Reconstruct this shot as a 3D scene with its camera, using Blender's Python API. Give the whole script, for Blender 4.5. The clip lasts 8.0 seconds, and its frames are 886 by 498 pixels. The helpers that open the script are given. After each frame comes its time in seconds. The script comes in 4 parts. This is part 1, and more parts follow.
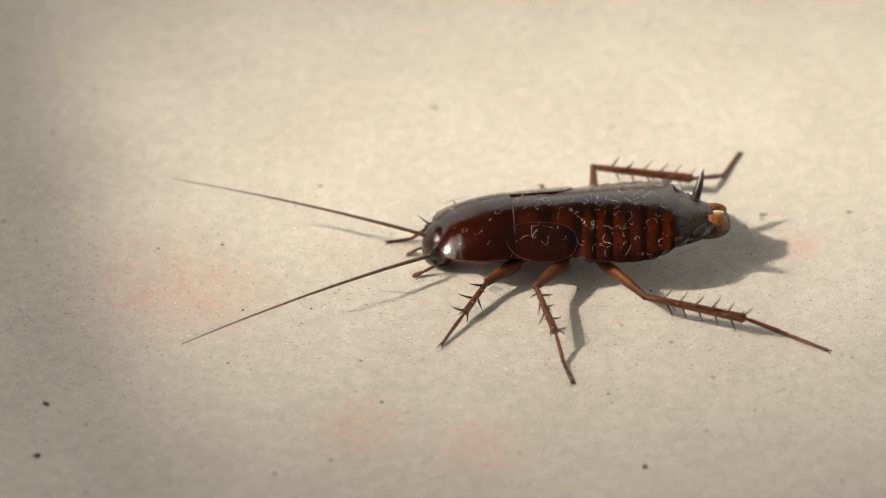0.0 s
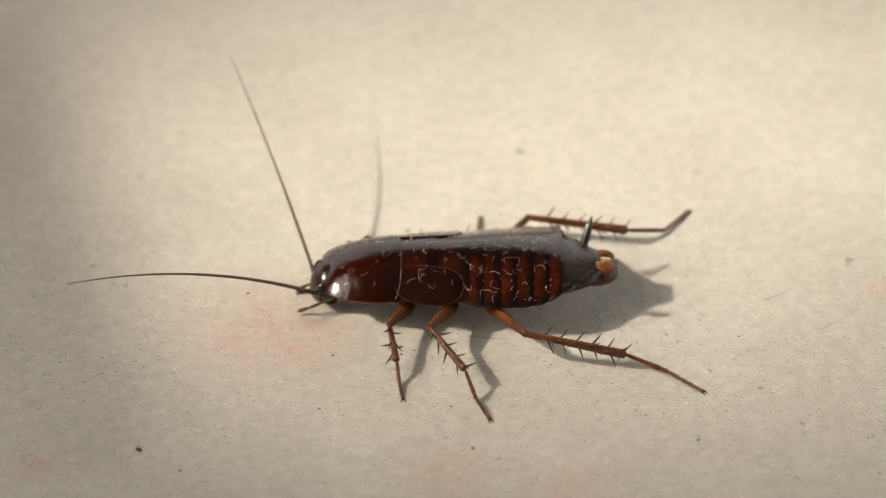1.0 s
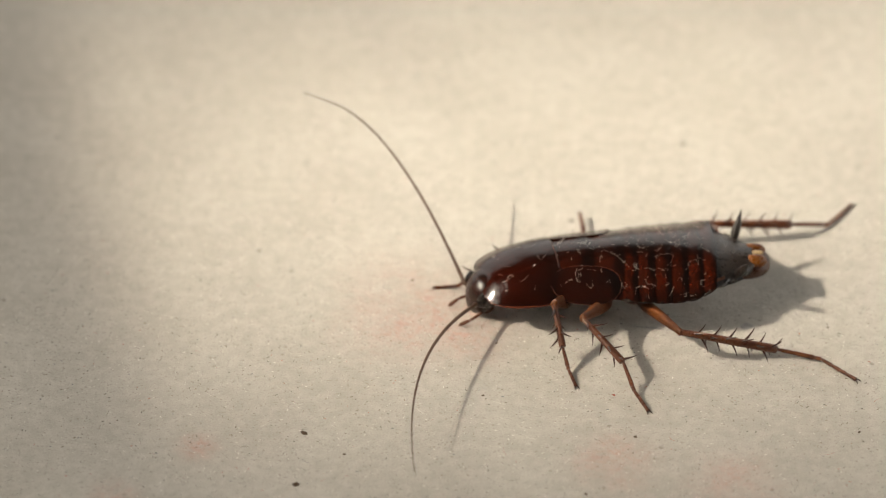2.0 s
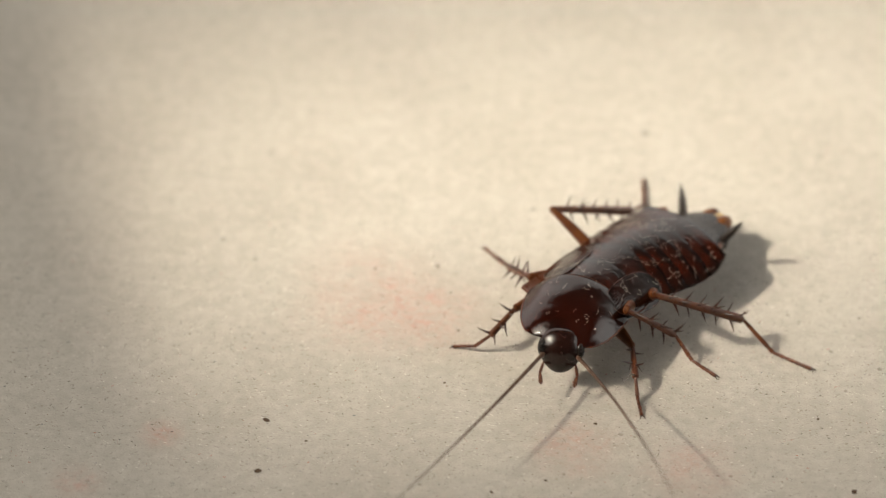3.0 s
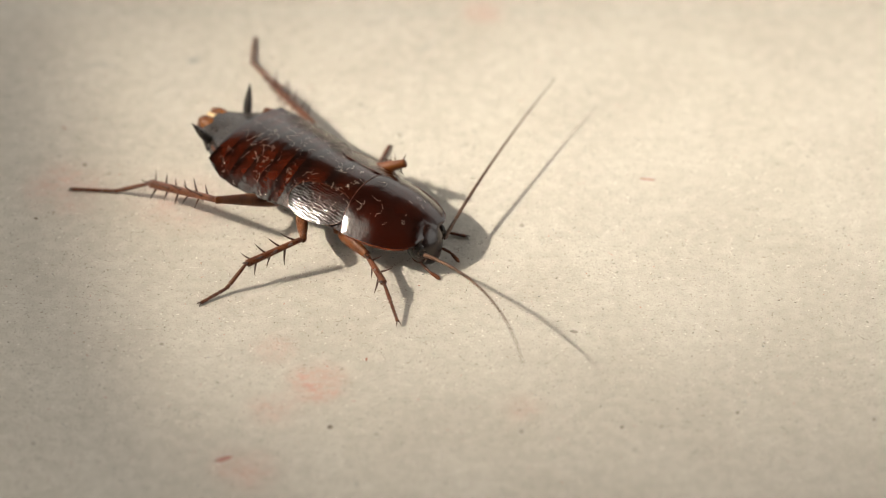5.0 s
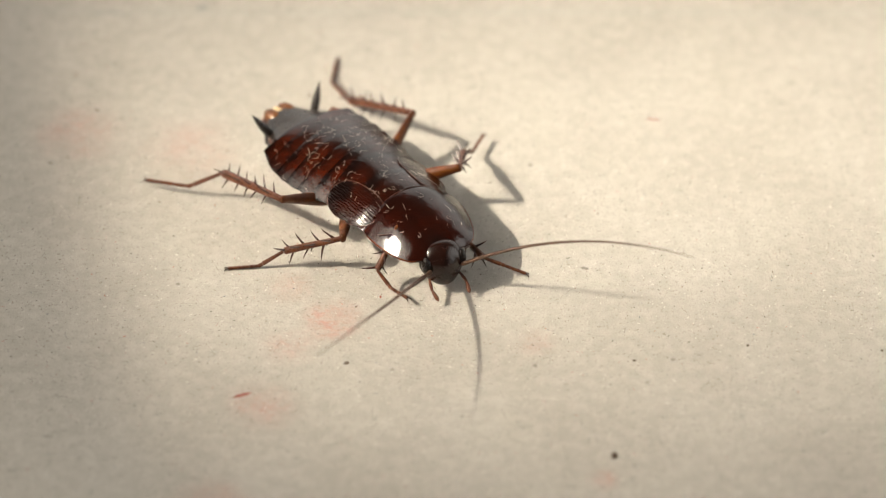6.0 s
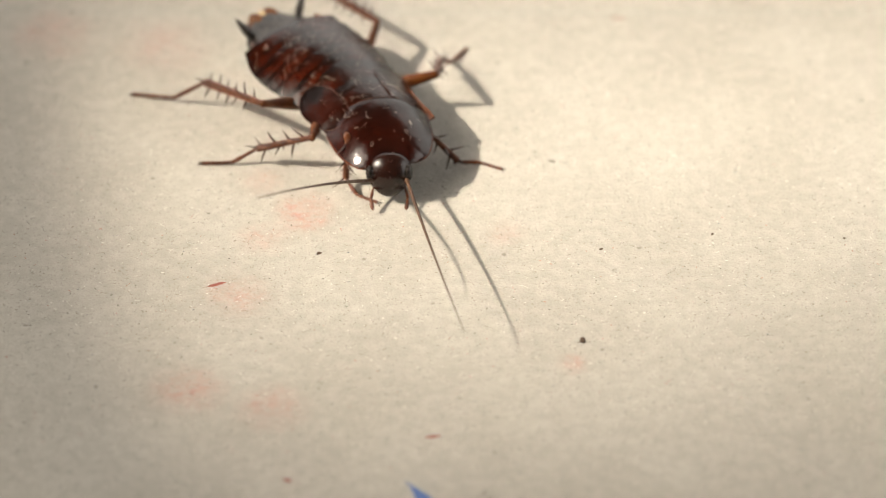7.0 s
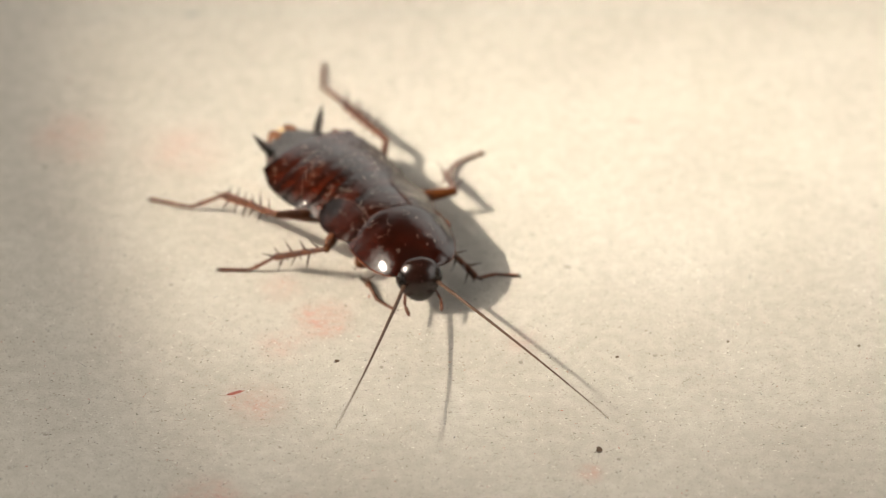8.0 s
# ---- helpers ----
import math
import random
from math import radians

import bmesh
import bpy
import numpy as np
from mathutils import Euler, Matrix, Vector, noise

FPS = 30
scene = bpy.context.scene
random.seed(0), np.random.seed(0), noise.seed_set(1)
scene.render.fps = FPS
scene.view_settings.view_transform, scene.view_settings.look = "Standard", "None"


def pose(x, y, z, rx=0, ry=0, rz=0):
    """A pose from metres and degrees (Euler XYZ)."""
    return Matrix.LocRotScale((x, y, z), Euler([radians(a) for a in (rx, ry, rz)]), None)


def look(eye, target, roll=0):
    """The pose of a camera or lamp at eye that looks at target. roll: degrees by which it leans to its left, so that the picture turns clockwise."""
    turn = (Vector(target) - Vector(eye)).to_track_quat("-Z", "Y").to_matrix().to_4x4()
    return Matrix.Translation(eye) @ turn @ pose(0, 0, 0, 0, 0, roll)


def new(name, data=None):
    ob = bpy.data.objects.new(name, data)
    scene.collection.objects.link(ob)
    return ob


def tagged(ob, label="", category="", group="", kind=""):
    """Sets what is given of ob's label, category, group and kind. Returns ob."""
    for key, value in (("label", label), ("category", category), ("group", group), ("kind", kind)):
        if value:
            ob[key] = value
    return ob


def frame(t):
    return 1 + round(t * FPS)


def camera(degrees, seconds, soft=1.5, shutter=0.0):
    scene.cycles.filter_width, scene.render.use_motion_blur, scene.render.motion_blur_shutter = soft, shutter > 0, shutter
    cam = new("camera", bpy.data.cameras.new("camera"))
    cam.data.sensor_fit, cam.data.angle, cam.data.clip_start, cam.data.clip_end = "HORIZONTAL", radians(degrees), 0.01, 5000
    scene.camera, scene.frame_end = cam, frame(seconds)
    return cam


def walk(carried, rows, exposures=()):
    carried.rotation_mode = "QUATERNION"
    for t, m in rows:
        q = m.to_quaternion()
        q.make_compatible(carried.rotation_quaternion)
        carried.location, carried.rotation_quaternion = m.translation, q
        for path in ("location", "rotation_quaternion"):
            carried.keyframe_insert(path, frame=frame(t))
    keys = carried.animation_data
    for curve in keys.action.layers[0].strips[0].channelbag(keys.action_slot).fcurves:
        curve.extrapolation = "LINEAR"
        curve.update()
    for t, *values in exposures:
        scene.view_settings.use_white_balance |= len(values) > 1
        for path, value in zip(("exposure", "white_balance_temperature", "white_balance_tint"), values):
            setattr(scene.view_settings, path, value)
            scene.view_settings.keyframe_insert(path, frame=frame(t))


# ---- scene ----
# ---- camera ----
# Lengths below are millimetres; MM turns them into metres.
MM = 0.001
TILT = radians(38.0)
REACH = 0.4446          # lens to the middle of the picture
cam = camera(9.0, 8.0, soft=1.05, shutter=0.18)
DRIFT = [(0.0, -0.0071), (0.2, -0.0039), (0.5, -0.002), (0.7, 0.0072), (1.0, 0.0075), (1.2, 0.0084), (1.5, 0.0131), (1.7, 0.0104), (2.8, 0.0224), (3.0, 0.0166), (3.2, 0.0166), (3.3, 0.0135), (3.5, 0.0064), (3.6, -0.0009), (3.8, -0.0073), (4.0, -0.0169), (4.2, -0.0189), (4.5, -0.0054), (4.8, -0.0078), (5.0, -0.0108), (5.2, -0.0016), (6.3, -0.0171), (6.5, -0.0197), (7.0, -0.0166), (7.5, 0.008), (8.0, 0.0133)]
AIM = Vector((0, -math.cos(TILT), math.sin(TILT)))
walk(cam, [(t, look(AIM * REACH * (1 + k), (0, 0, 0))) for t, k in DRIFT],
     exposures=[(0.0, -0.19), (1.5, -0.18), (3.0, -0.14), (4.5, -0.11), (6.5, -0.04), (7.0, -0.01), (8.0, 0.09)])
cam.data.dof.use_dof = True
cam.data.dof.focus_distance = 0.4350
cam.data.dof.aperture_fstop = 22.0

# ---- light ----
world = bpy.data.worlds.new("room_air")
scene.world = world
world.use_nodes = True
world.node_tree.nodes["Background"].inputs["Color"].default_value = (0.055, 0.052, 0.047, 1)
world.node_tree.nodes["Background"].inputs["Strength"].default_value = 1.0

lamp = bpy.data.lights.new("desk_lamp_bulb", "SPOT")
lamp.energy, lamp.color = 208.0, (1.0, 0.885, 0.72)
lamp.spot_size, lamp.spot_blend, lamp.shadow_soft_size = radians(9.5), 1.0, 0.028
lamp_ob = new("desk_lamp_bulb", lamp)
# Cone squeezed crosswise so its falloff also copies the lens's dark edges.
lamp_ob.matrix_world = look((-0.388, -0.068, 0.336), (0.0145, 0.013, 0.0)) @ Matrix.Diagonal((1.0, 0.110, 1.0, 1.0))

sky = bpy.data.lights.new("window_daylight", "AREA")
sky.shape, sky.size, sky.size_y = "RECTANGLE", 2.80, 0.58
sky.energy, sky.color = 6.9, (1.0, 0.96, 0.89)
sky_ob = new("window_daylight", sky)
sky_ob.matrix_world = look((0.0, 0.60, 0.31), (0.0, 0.0, 0.31))

# Added fill with no known source; lightens the shadow right of the insect.
side = bpy.data.lights.new("side_fill_light", "AREA")
side.shape, side.size, side.size_y = "RECTANGLE", 1.40, 1.10
side.energy, side.color = 11.5, (1.0, 0.96, 0.90)
side_ob = new("side_fill_light", side)
side_ob.matrix_world = look((1.48, -0.20, 0.65), (0.0, -0.20, 0.65))

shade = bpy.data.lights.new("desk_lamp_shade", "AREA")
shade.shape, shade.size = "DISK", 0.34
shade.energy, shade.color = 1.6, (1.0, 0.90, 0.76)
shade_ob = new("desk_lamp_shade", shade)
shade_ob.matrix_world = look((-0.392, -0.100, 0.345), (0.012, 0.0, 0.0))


# ---- materials ----
def material(name):
    m = bpy.data.materials.new(name)
    m.use_nodes = True
    nt = m.node_tree
    return m, nt, nt.nodes["Principled BSDF"]


def node(nt, kind, **values):
    n = nt.nodes.new(kind)
    for key, value in values.items():
        n.inputs[key].default_value = value
    return n


def mix(nt, fac, a, b, blend="MIX"):
    """Mix two colours; each of a, b is a colour or a socket."""
    n = nt.nodes.new("ShaderNodeMix")
    n.data_type, n.blend_type = "RGBA", blend
    for socket, value in ((n.inputs[0], fac), (n.inputs[6], a), (n.inputs[7], b)):
        if isinstance(value, bpy.types.NodeSocket):
            nt.links.new(value, socket)
        else:
            socket.default_value = value
    return n.outputs[2]


def ramp(nt, value, lo, hi, a=0.0, b=1.0, smooth=True):
    n = nt.nodes.new("ShaderNodeMapRange")
    n.interpolation_type = "SMOOTHSTEP" if smooth else "LINEAR"
    nt.links.new(value, n.inputs["Value"])
    for key, v in (("From Min", lo), ("From Max", hi), ("To Min", a), ("To Max", b)):
        n.inputs[key].default_value = v
    return n.outputs["Result"]


def maths(nt, op, a, b=0.0):
    n = nt.nodes.new("ShaderNodeMath")
    n.operation = op
    for socket, value in ((n.inputs[0], a), (n.inputs[1], b)):
        if isinstance(value, bpy.types.NodeSocket):
            nt.links.new(value, socket)
        else:
            socket.default_value = value
    return n.outputs[0]


def noise_at(nt, vector, scale, detail=4.0, rough=0.6):
    n = node(nt, "ShaderNodeTexNoise", Scale=scale, Detail=detail, Roughness=rough)
    nt.links.new(vector, n.inputs["Vector"])
    return n.outputs["Fac"]


def bump(nt, bsdf, height, strength, distance):
    n = node(nt, "ShaderNodeBump", Strength=strength, Distance=distance)
    nt.links.new(height, n.inputs["Height"])
    nt.links.new(n.outputs["Normal"], bsdf.inputs["Normal"])


# pink smudges on the sheet: x, y, radius, strength
SMUDGES = [(-23.0, -1.6, 8.0, 0.40), (-19.5, -6.6, 7.5, 0.40), (-25.0, -7.0, 5.5, 0.32), (-17.5, -5.4, 7.0, 0.42), (28.1, 0.9, 2.6, 1.0),
           (-6.0, -22.1, 5.0, 0.7), (2.9, -24.1, 5.5, 0.6), (-37.9, -21.4, 2.4, 0.9), (-44.0, -27.1, 3.0, 0.7), (13.6, -46.9, 3.2, 1.9),
           (8.1, -57.1, 3.6, 0.8), (4.0, -68.5, 4.0, 0.85), (10.3, -70.8, 3.6, 0.9), (33.1, -66.9, 1.6, 1.2),
           (10.5, -42.8, 2.6, 0.6), (10.2, -50.0, 3.0, 0.6), (29.0, -50.5, 2.5, 0.35)]


def paper_material():
    m, nt, bsdf = material("grey_pulp_paper")
    coords = nt.nodes.new("ShaderNodeTexCoord").outputs["Object"]
    cloud = noise_at(nt, coords, 90, 3)
    pulp = noise_at(nt, coords, 900, 5, 0.65)
    grain = noise_at(nt, coords, 3600, 3, 0.6)
    base = mix(nt, ramp(nt, cloud, 0.3, 0.7), (0.53, 0.503, 0.452, 1), (0.59, 0.564, 0.512, 1))
    base = mix(nt, ramp(nt, pulp, 0.35, 0.7), mix(nt, 1.0, base, (0.85, 0.85, 0.84, 1), "MULTIPLY"), base)
    base = mix(nt, ramp(nt, grain, 0.55, 0.70, 0, 0.9), base, (0.33, 0.30, 0.26, 1))
    dust = noise_at(nt, coords, 9500, 2, 0.5)
    base = mix(nt, ramp(nt, dust, 0.36, 0.70, 0.0, 0.4), base, (0.34, 0.315, 0.275, 1))
    base = mix(nt, ramp(nt, noise_at(nt, coords, 5200, 2), 0.62, 0.74, 0.0, 0.45), base, (0.72, 0.70, 0.65, 1))
    cells = node(nt, "ShaderNodeTexVoronoi", Scale=620.0)
    nt.links.new(coords, cells.inputs["Vector"])
    fleck = maths(nt, "MULTIPLY", ramp(nt, cells.outputs["Distance"], 0.10, 0.16, 1, 0),
                  ramp(nt, noise_at(nt, coords, 420, 2), 0.56, 0.66))
    base = mix(nt, maths(nt, "MULTIPLY", fleck, 0.55), base, (0.16, 0.13, 0.11, 1))
    blot = noise_at(nt, coords, 330, 5, 0.7)
    total = None
    for x, y, r, s in SMUDGES:
        away = nt.nodes.new("ShaderNodeVectorMath")
        away.operation = "DISTANCE"
        nt.links.new(coords, away.inputs[0])
        away.inputs[1].default_value = (x * MM, y * MM, 0)
        near = ramp(nt, away.outputs["Value"], 0.0, r * MM, s, 0.0)
        total = near if total is None else maths(nt, "ADD", total, near)
    pink = maths(nt, "MULTIPLY", total, ramp(nt, blot, 0.34, 0.68, 0.22, 0.8))
    pink = maths(nt, "MULTIPLY", pink, ramp(nt, noise_at(nt, coords, 1500, 3, 0.7), 0.34, 0.66, 0.35, 1.15))
    base = mix(nt, pink, base, (0.52, 0.28, 0.23, 1))
    nt.links.new(base, bsdf.inputs["Base Color"])
    bsdf.inputs["Roughness"].default_value = 0.92
    bsdf.inputs["Specular IOR Level"].default_value = 0.15
    bump(nt, bsdf, maths(nt, "ADD", pulp, maths(nt, "MULTIPLY", grain, 0.5)), 0.8, 0.00012)
    return m


def shell_material(name, dark, light, rough, coat=0.6, size=300.0, ior=1.48):
    """Horny insect skin: mottled, glossy, with fine pits."""
    m, nt, bsdf = material(name)
    coords = nt.nodes.new("ShaderNodeTexCoord").outputs["Object"]
    broad = noise_at(nt, coords, size, 3)
    fine = noise_at(nt, coords, size * 9, 4)
    rnd = nt.nodes.new("ShaderNodeObjectInfo").outputs["Random"]
    fac = maths(nt, "ADD", ramp(nt, broad, 0.25, 0.75), maths(nt, "MULTIPLY", rnd, 0.25))
    base = mix(nt, maths(nt, "MULTIPLY", fac, 0.8), (*dark, 1), (*light, 1))
    nt.links.new(base, bsdf.inputs["Base Color"])
    nt.links.new(ramp(nt, fine, 0.3, 0.75, rough * 0.8, rough * 1.5), bsdf.inputs["Roughness"])
    bsdf.inputs["IOR"].default_value = ior
    bsdf.inputs["Coat Weight"].default_value = coat
    bsdf.inputs["Coat Roughness"].default_value = 0.08
    bump(nt, bsdf, maths(nt, "ADD", fine, broad), 0.30, 0.0001)
    return m


def plain_material(name, color, rough, other=None, size=60.0):
    m, nt, bsdf = material(name)
    coords = nt.nodes.new("ShaderNodeTexCoord").outputs["Object"]
    other = other or tuple(c * 0.8 for c in color)
    base = mix(nt, ramp(nt, noise_at(nt, coords, size, 5), 0.3, 0.7), (*color, 1), (*other, 1))
    nt.links.new(base, bsdf.inputs["Base Color"])
    bsdf.inputs["Roughness"].default_value = rough
    return m


def fibre_material():
    """Loose pulp fibres: each one dark, brown, bluish or pale."""
    m, nt, bsdf = material("pulp_fibres")
    rnd = nt.nodes.new("ShaderNodeNewGeometry").outputs["Random Per Island"]
    cr = nt.nodes.new("ShaderNodeValToRGB")
    cr.color_ramp.interpolation = "CONSTANT"
    el = cr.color_ramp.elements
    el[0].color, el[1].position, el[1].color = (0.05, 0.042, 0.036, 1), 0.20, (0.16, 0.12, 0.09, 1)
    for at, c in ((0.42, (0.26, 0.22, 0.18, 1)), (0.56, (0.10, 0.12, 0.15, 1)), (0.60, (0.80, 0.78, 0.72, 1)), (0.96, (0.42, 0.13, 0.10, 1))):
        e = el.new(at)
        e.color = c
    nt.links.new(rnd, cr.inputs["Fac"])
    nt.links.new(cr.outputs["Color"], bsdf.inputs["Base Color"])
    bsdf.inputs["Roughness"].default_value = 0.8
    return m


def banded_material(name, dark, light, rough, ribs=0.0):
    """Shell plates of the back: each one reddish in front, blackish along its hind edge, with blotches."""
    m, nt, bsdf = material(name)
    tex = nt.nodes.new("ShaderNodeTexCoord")
    coords = tex.outputs["Object"]
    along = nt.nodes.new("ShaderNodeSeparateXYZ")
    nt.links.new(tex.outputs["Generated"], along.inputs[0])
    blotch = noise_at(nt, coords, 520, 4)
    fine = noise_at(nt, coords, 2600, 4)
    wave = maths(nt, "ADD", along.outputs["X"], maths(nt, "MULTIPLY", maths(nt, "SUBTRACT", blotch, 0.5), 0.9))
    band = maths(nt, "MULTIPLY", ramp(nt, wave, 0.10, 0.42), ramp(nt, wave, 0.70, 1.0, 1, 0.15))
    fac = maths(nt, "MULTIPLY", band, ramp(nt, blotch, 0.25, 0.62, 0.35, 1.0))
    place = nt.nodes.new("ShaderNodeSeparateXYZ")
    nt.links.new(coords, place.inputs[0])
    flank = maths(nt, "ABSOLUTE", place.outputs["Y"])
    fac = maths(nt, "MULTIPLY", fac, ramp(nt, flank, 0.0004, 0.0022, 0.25, 1.0))
    fac = maths(nt, "MULTIPLY", fac, ramp(nt, flank, 0.0038, 0.0049, 1.0, 0.25))
    base = mix(nt, fac, (*dark, 1), (*light, 1))
    nt.links.new(base, bsdf.inputs["Base Color"])
    nt.links.new(ramp(nt, fine, 0.3, 0.75, rough * 0.7, rough * 1.7), bsdf.inputs["Roughness"])
    bsdf.inputs["IOR"].default_value = 1.49
    height = maths(nt, "ADD", fine, maths(nt, "MULTIPLY", blotch, 2.0))
    grit = ramp(nt, noise_at(nt, coords, 5200, 2), 0.60, 0.78)
    height = maths(nt, "ADD", height, maths(nt, "MULTIPLY", grit, 0.3))
    if ribs:
        height = maths(nt, "MULTIPLY", height, 0.7)
        wave = node(nt, "ShaderNodeTexWave", Scale=1700.0, Distortion=7.0, Detail=4.0)
        wave.bands_direction = "Y"
        nt.links.new(coords, wave.inputs["Vector"])
        height = maths(nt, "ADD", height, maths(nt, "MULTIPLY", wave.outputs["Fac"], ribs))
    bump(nt, bsdf, height, 0.28, 0.0001)
    return m


PAPER = paper_material()
FIBRE = fibre_material()
SHELL = banded_material("dark_brown_shell", (0.0050, 0.0016, 0.0011), (0.036, 0.0056, 0.0018), 0.075)
RING = banded_material("dark_brown_ring_shell", (0.0040, 0.0013, 0.0009), (0.038, 0.0056, 0.0016), 0.075)
WING = banded_material("ribbed_wing_shell", (0.0042, 0.0015, 0.0011), (0.022, 0.0038, 0.0016), 0.10, 0.26)
SHIELD = shell_material("red_brown_shield", (0.0042, 0.0013, 0.0009), (0.028, 0.0039, 0.0014), 0.10, 0.0, 240.0, ior=1.5)
TAIL = shell_material("blackish_shell", (0.010, 0.0085, 0.008), (0.024, 0.016, 0.012), 0.30, 0.1)
BELLY = shell_material("brown_belly_skin", (0.07, 0.022, 0.010), (0.14, 0.045, 0.018), 0.30, 0.2)
CREAM = plain_material("cream_skin", (0.62, 0.50, 0.30), 0.5, (0.50, 0.36, 0.18), 900.0)
MARGIN = shell_material("red_brown_margin", (0.045, 0.011, 0.005), (0.11, 0.030, 0.012), 0.16, 0.0, 400.0)
AMBER = shell_material("amber_skin", (0.035, 0.009, 0.003), (0.24, 0.080, 0.012), 0.25, 0.0, 700.0)
THIGH = shell_material("orange_brown_leg_skin", (0.055, 0.015, 0.004), (0.13, 0.038, 0.007), 0.40, 0.0, 900.0, ior=1.32)
SHANK = shell_material("brown_leg_skin", (0.055, 0.017, 0.008), (0.145, 0.046, 0.018), 0.30, 0.0, 900.0, ior=1.42)
RIM = shell_material("brown_rim_skin", (0.038, 0.012, 0.006), (0.080, 0.028, 0.012), 0.3, 0.0)
SPINE = shell_material("dark_spine", (0.030, 0.010, 0.006), (0.060, 0.020, 0.010), 0.3, 0.2)
FEELER_SKIN = shell_material("brown_feeler_skin", (0.055, 0.026, 0.014), (0.12, 0.060, 0.032), 0.45, 0.0)
HEAD = shell_material("dark_head_shell", (0.007, 0.0032, 0.0024), (0.022, 0.0065, 0.0040), 0.20, 0.0)
EYE = shell_material("black_eye", (0.006, 0.005, 0.005), (0.014, 0.010, 0.008), 0.24, 0.0, ior=1.38)
LINT = plain_material("pale_lint", (0.56, 0.52, 0.45), 0.8)
DIRT = plain_material("dark_crumb", (0.055, 0.032, 0.018), 0.85, (0.12, 0.072, 0.04), 2500.0)
GREY_DIRT = plain_material("grey_crumb", (0.24, 0.22, 0.19), 0.8, (0.33, 0.30, 0.26), 2500.0)
RED = plain_material("red_wax", (0.26, 0.055, 0.035), 0.6, (0.34, 0.11, 0.08), 1500.0)
BLUE = plain_material("blue_ink", (0.05, 0.11, 0.34), 0.55, (0.10, 0.18, 0.42), 1500.0)
PENCIL = plain_material("pencil_grey", (0.27, 0.26, 0.25), 0.6, (0.40, 0.38, 0.35), 1500.0)
WALL = plain_material("dull_wall_paint", (0.26, 0.245, 0.225), 0.9, None, 3.0)
TABLE = plain_material("brown_table_wood", (0.14, 0.085, 0.05), 0.5, (0.20, 0.12, 0.07), 9.0)


# ---- building helpers ----
def mesh_of(name, verts, faces, mat, smooth=True):
    me = bpy.data.meshes.new(name)
    me.from_pydata([tuple(c * MM for c in v) for v in verts], [], faces)
    me.materials.append(mat)
    if smooth:
        me.polygons.foreach_set("use_smooth", [True] * len(me.polygons))
    me.update()
    if smooth:
        me.set_sharp_from_angle(angle=radians(48))
    return me


def part(name, me, parent, label="", m=None, kind=""):
    ob = new(name, me)
    ob.parent = parent
    if m is not None:
        ob.matrix_basis = m
    return tagged(ob, label, kind=kind)


def tube_data(points, radii, sides=8, cap=True):
    """A round tapered tube through points."""
    pts = [Vector(p) for p in points]
    verts, faces = [], []
    side = Vector((0, 0, 1))
    for i, p in enumerate(pts):
        way = (pts[min(i + 1, len(pts) - 1)] - pts[max(i - 1, 0)]).normalized()
        u = way.cross(side)
        if u.length < 1e-4:
            u = way.cross(Vector((0, 1, 0)))
        u.normalize()
        w = u.cross(way).normalized()
        side = w
        for k in range(sides):
            a = 2 * math.pi * k / sides
            verts.append(p + (u * math.cos(a) + w * math.sin(a)) * radii[i])
    for i in range(len(pts) - 1):
        for k in range(sides):
            a, b = i * sides + k, i * sides + (k + 1) % sides
            faces.append((a, b, b + sides, a + sides))
    if cap:
        faces.append(tuple(reversed(range(sides))))
        n = (len(pts) - 1) * sides
        faces.append(tuple(n + k for k in range(sides)))
    return verts, faces


def join(*pieces):
    verts, faces = [], []
    for v, f in pieces:
        n = len(verts)
        verts += list(v)
        faces += [tuple(i + n for i in face) for face in f]
    return verts, faces


def blob_data(center, radii, rings=10, sides=16, power=1.0):
    """An egg-shaped lump."""
    verts, faces = [], []
    for i in range(rings + 1):
        a = math.pi * i / rings
        for k in range(sides):
            b = 2 * math.pi * k / sides
            s = math.sin(a) ** power if 0 < i < rings else 0.0
            verts.append((center[0] + radii[0] * math.cos(a), center[1] + radii[1] * s * math.cos(b), center[2] + radii[2] * s * math.sin(b)))
    for i in range(rings):
        for k in range(sides):
            a, b = i * sides + k, i * sides + (k + 1) % sides
            faces.append((a, b, b + sides, a + sides))
    return verts, faces


def lerp(x, rows):
    return float(np.interp(x, [r[0] for r in rows], [r[1] for r in rows]))


# ---- setting ----
def box_data(x0, x1, y0, y1, z0, z1):
    v = [(x, y, z) for x in (x0, x1) for y in (y0, y1) for z in (z0, z1)]
    f = [(0, 1, 3, 2), (4, 6, 7, 5), (0, 4, 5, 1), (2, 3, 7, 6), (0, 2, 6, 4), (1, 5, 7, 3)]
    return v, f


def structure(name, label, mat, *boxes):
    ob = new(name, mesh_of(name, *join(*[box_data(*b) for b in boxes]), mat, smooth=False))
    return tagged(ob, label, kind="structure")


# an added plain room, never seen, closes the place; the shell mirrors the north window, the east opening only admits
# fill
structure("floor", "plain dull floor of the room", WALL, (-1500, 1500, -1900, 620, -800, -750))
structure("ceiling", "plain dull ceiling of the room", WALL, (-1500, 1500, -1900, 620, 1700, 1750))
structure("wall_south", "plain dull painted wall", WALL, (-1500, 1500, -1950, -1900, -750, 1700))
structure("wall_west", "plain dull painted wall", WALL, (-1550, -1500, -1900, 620, -750, 1700))
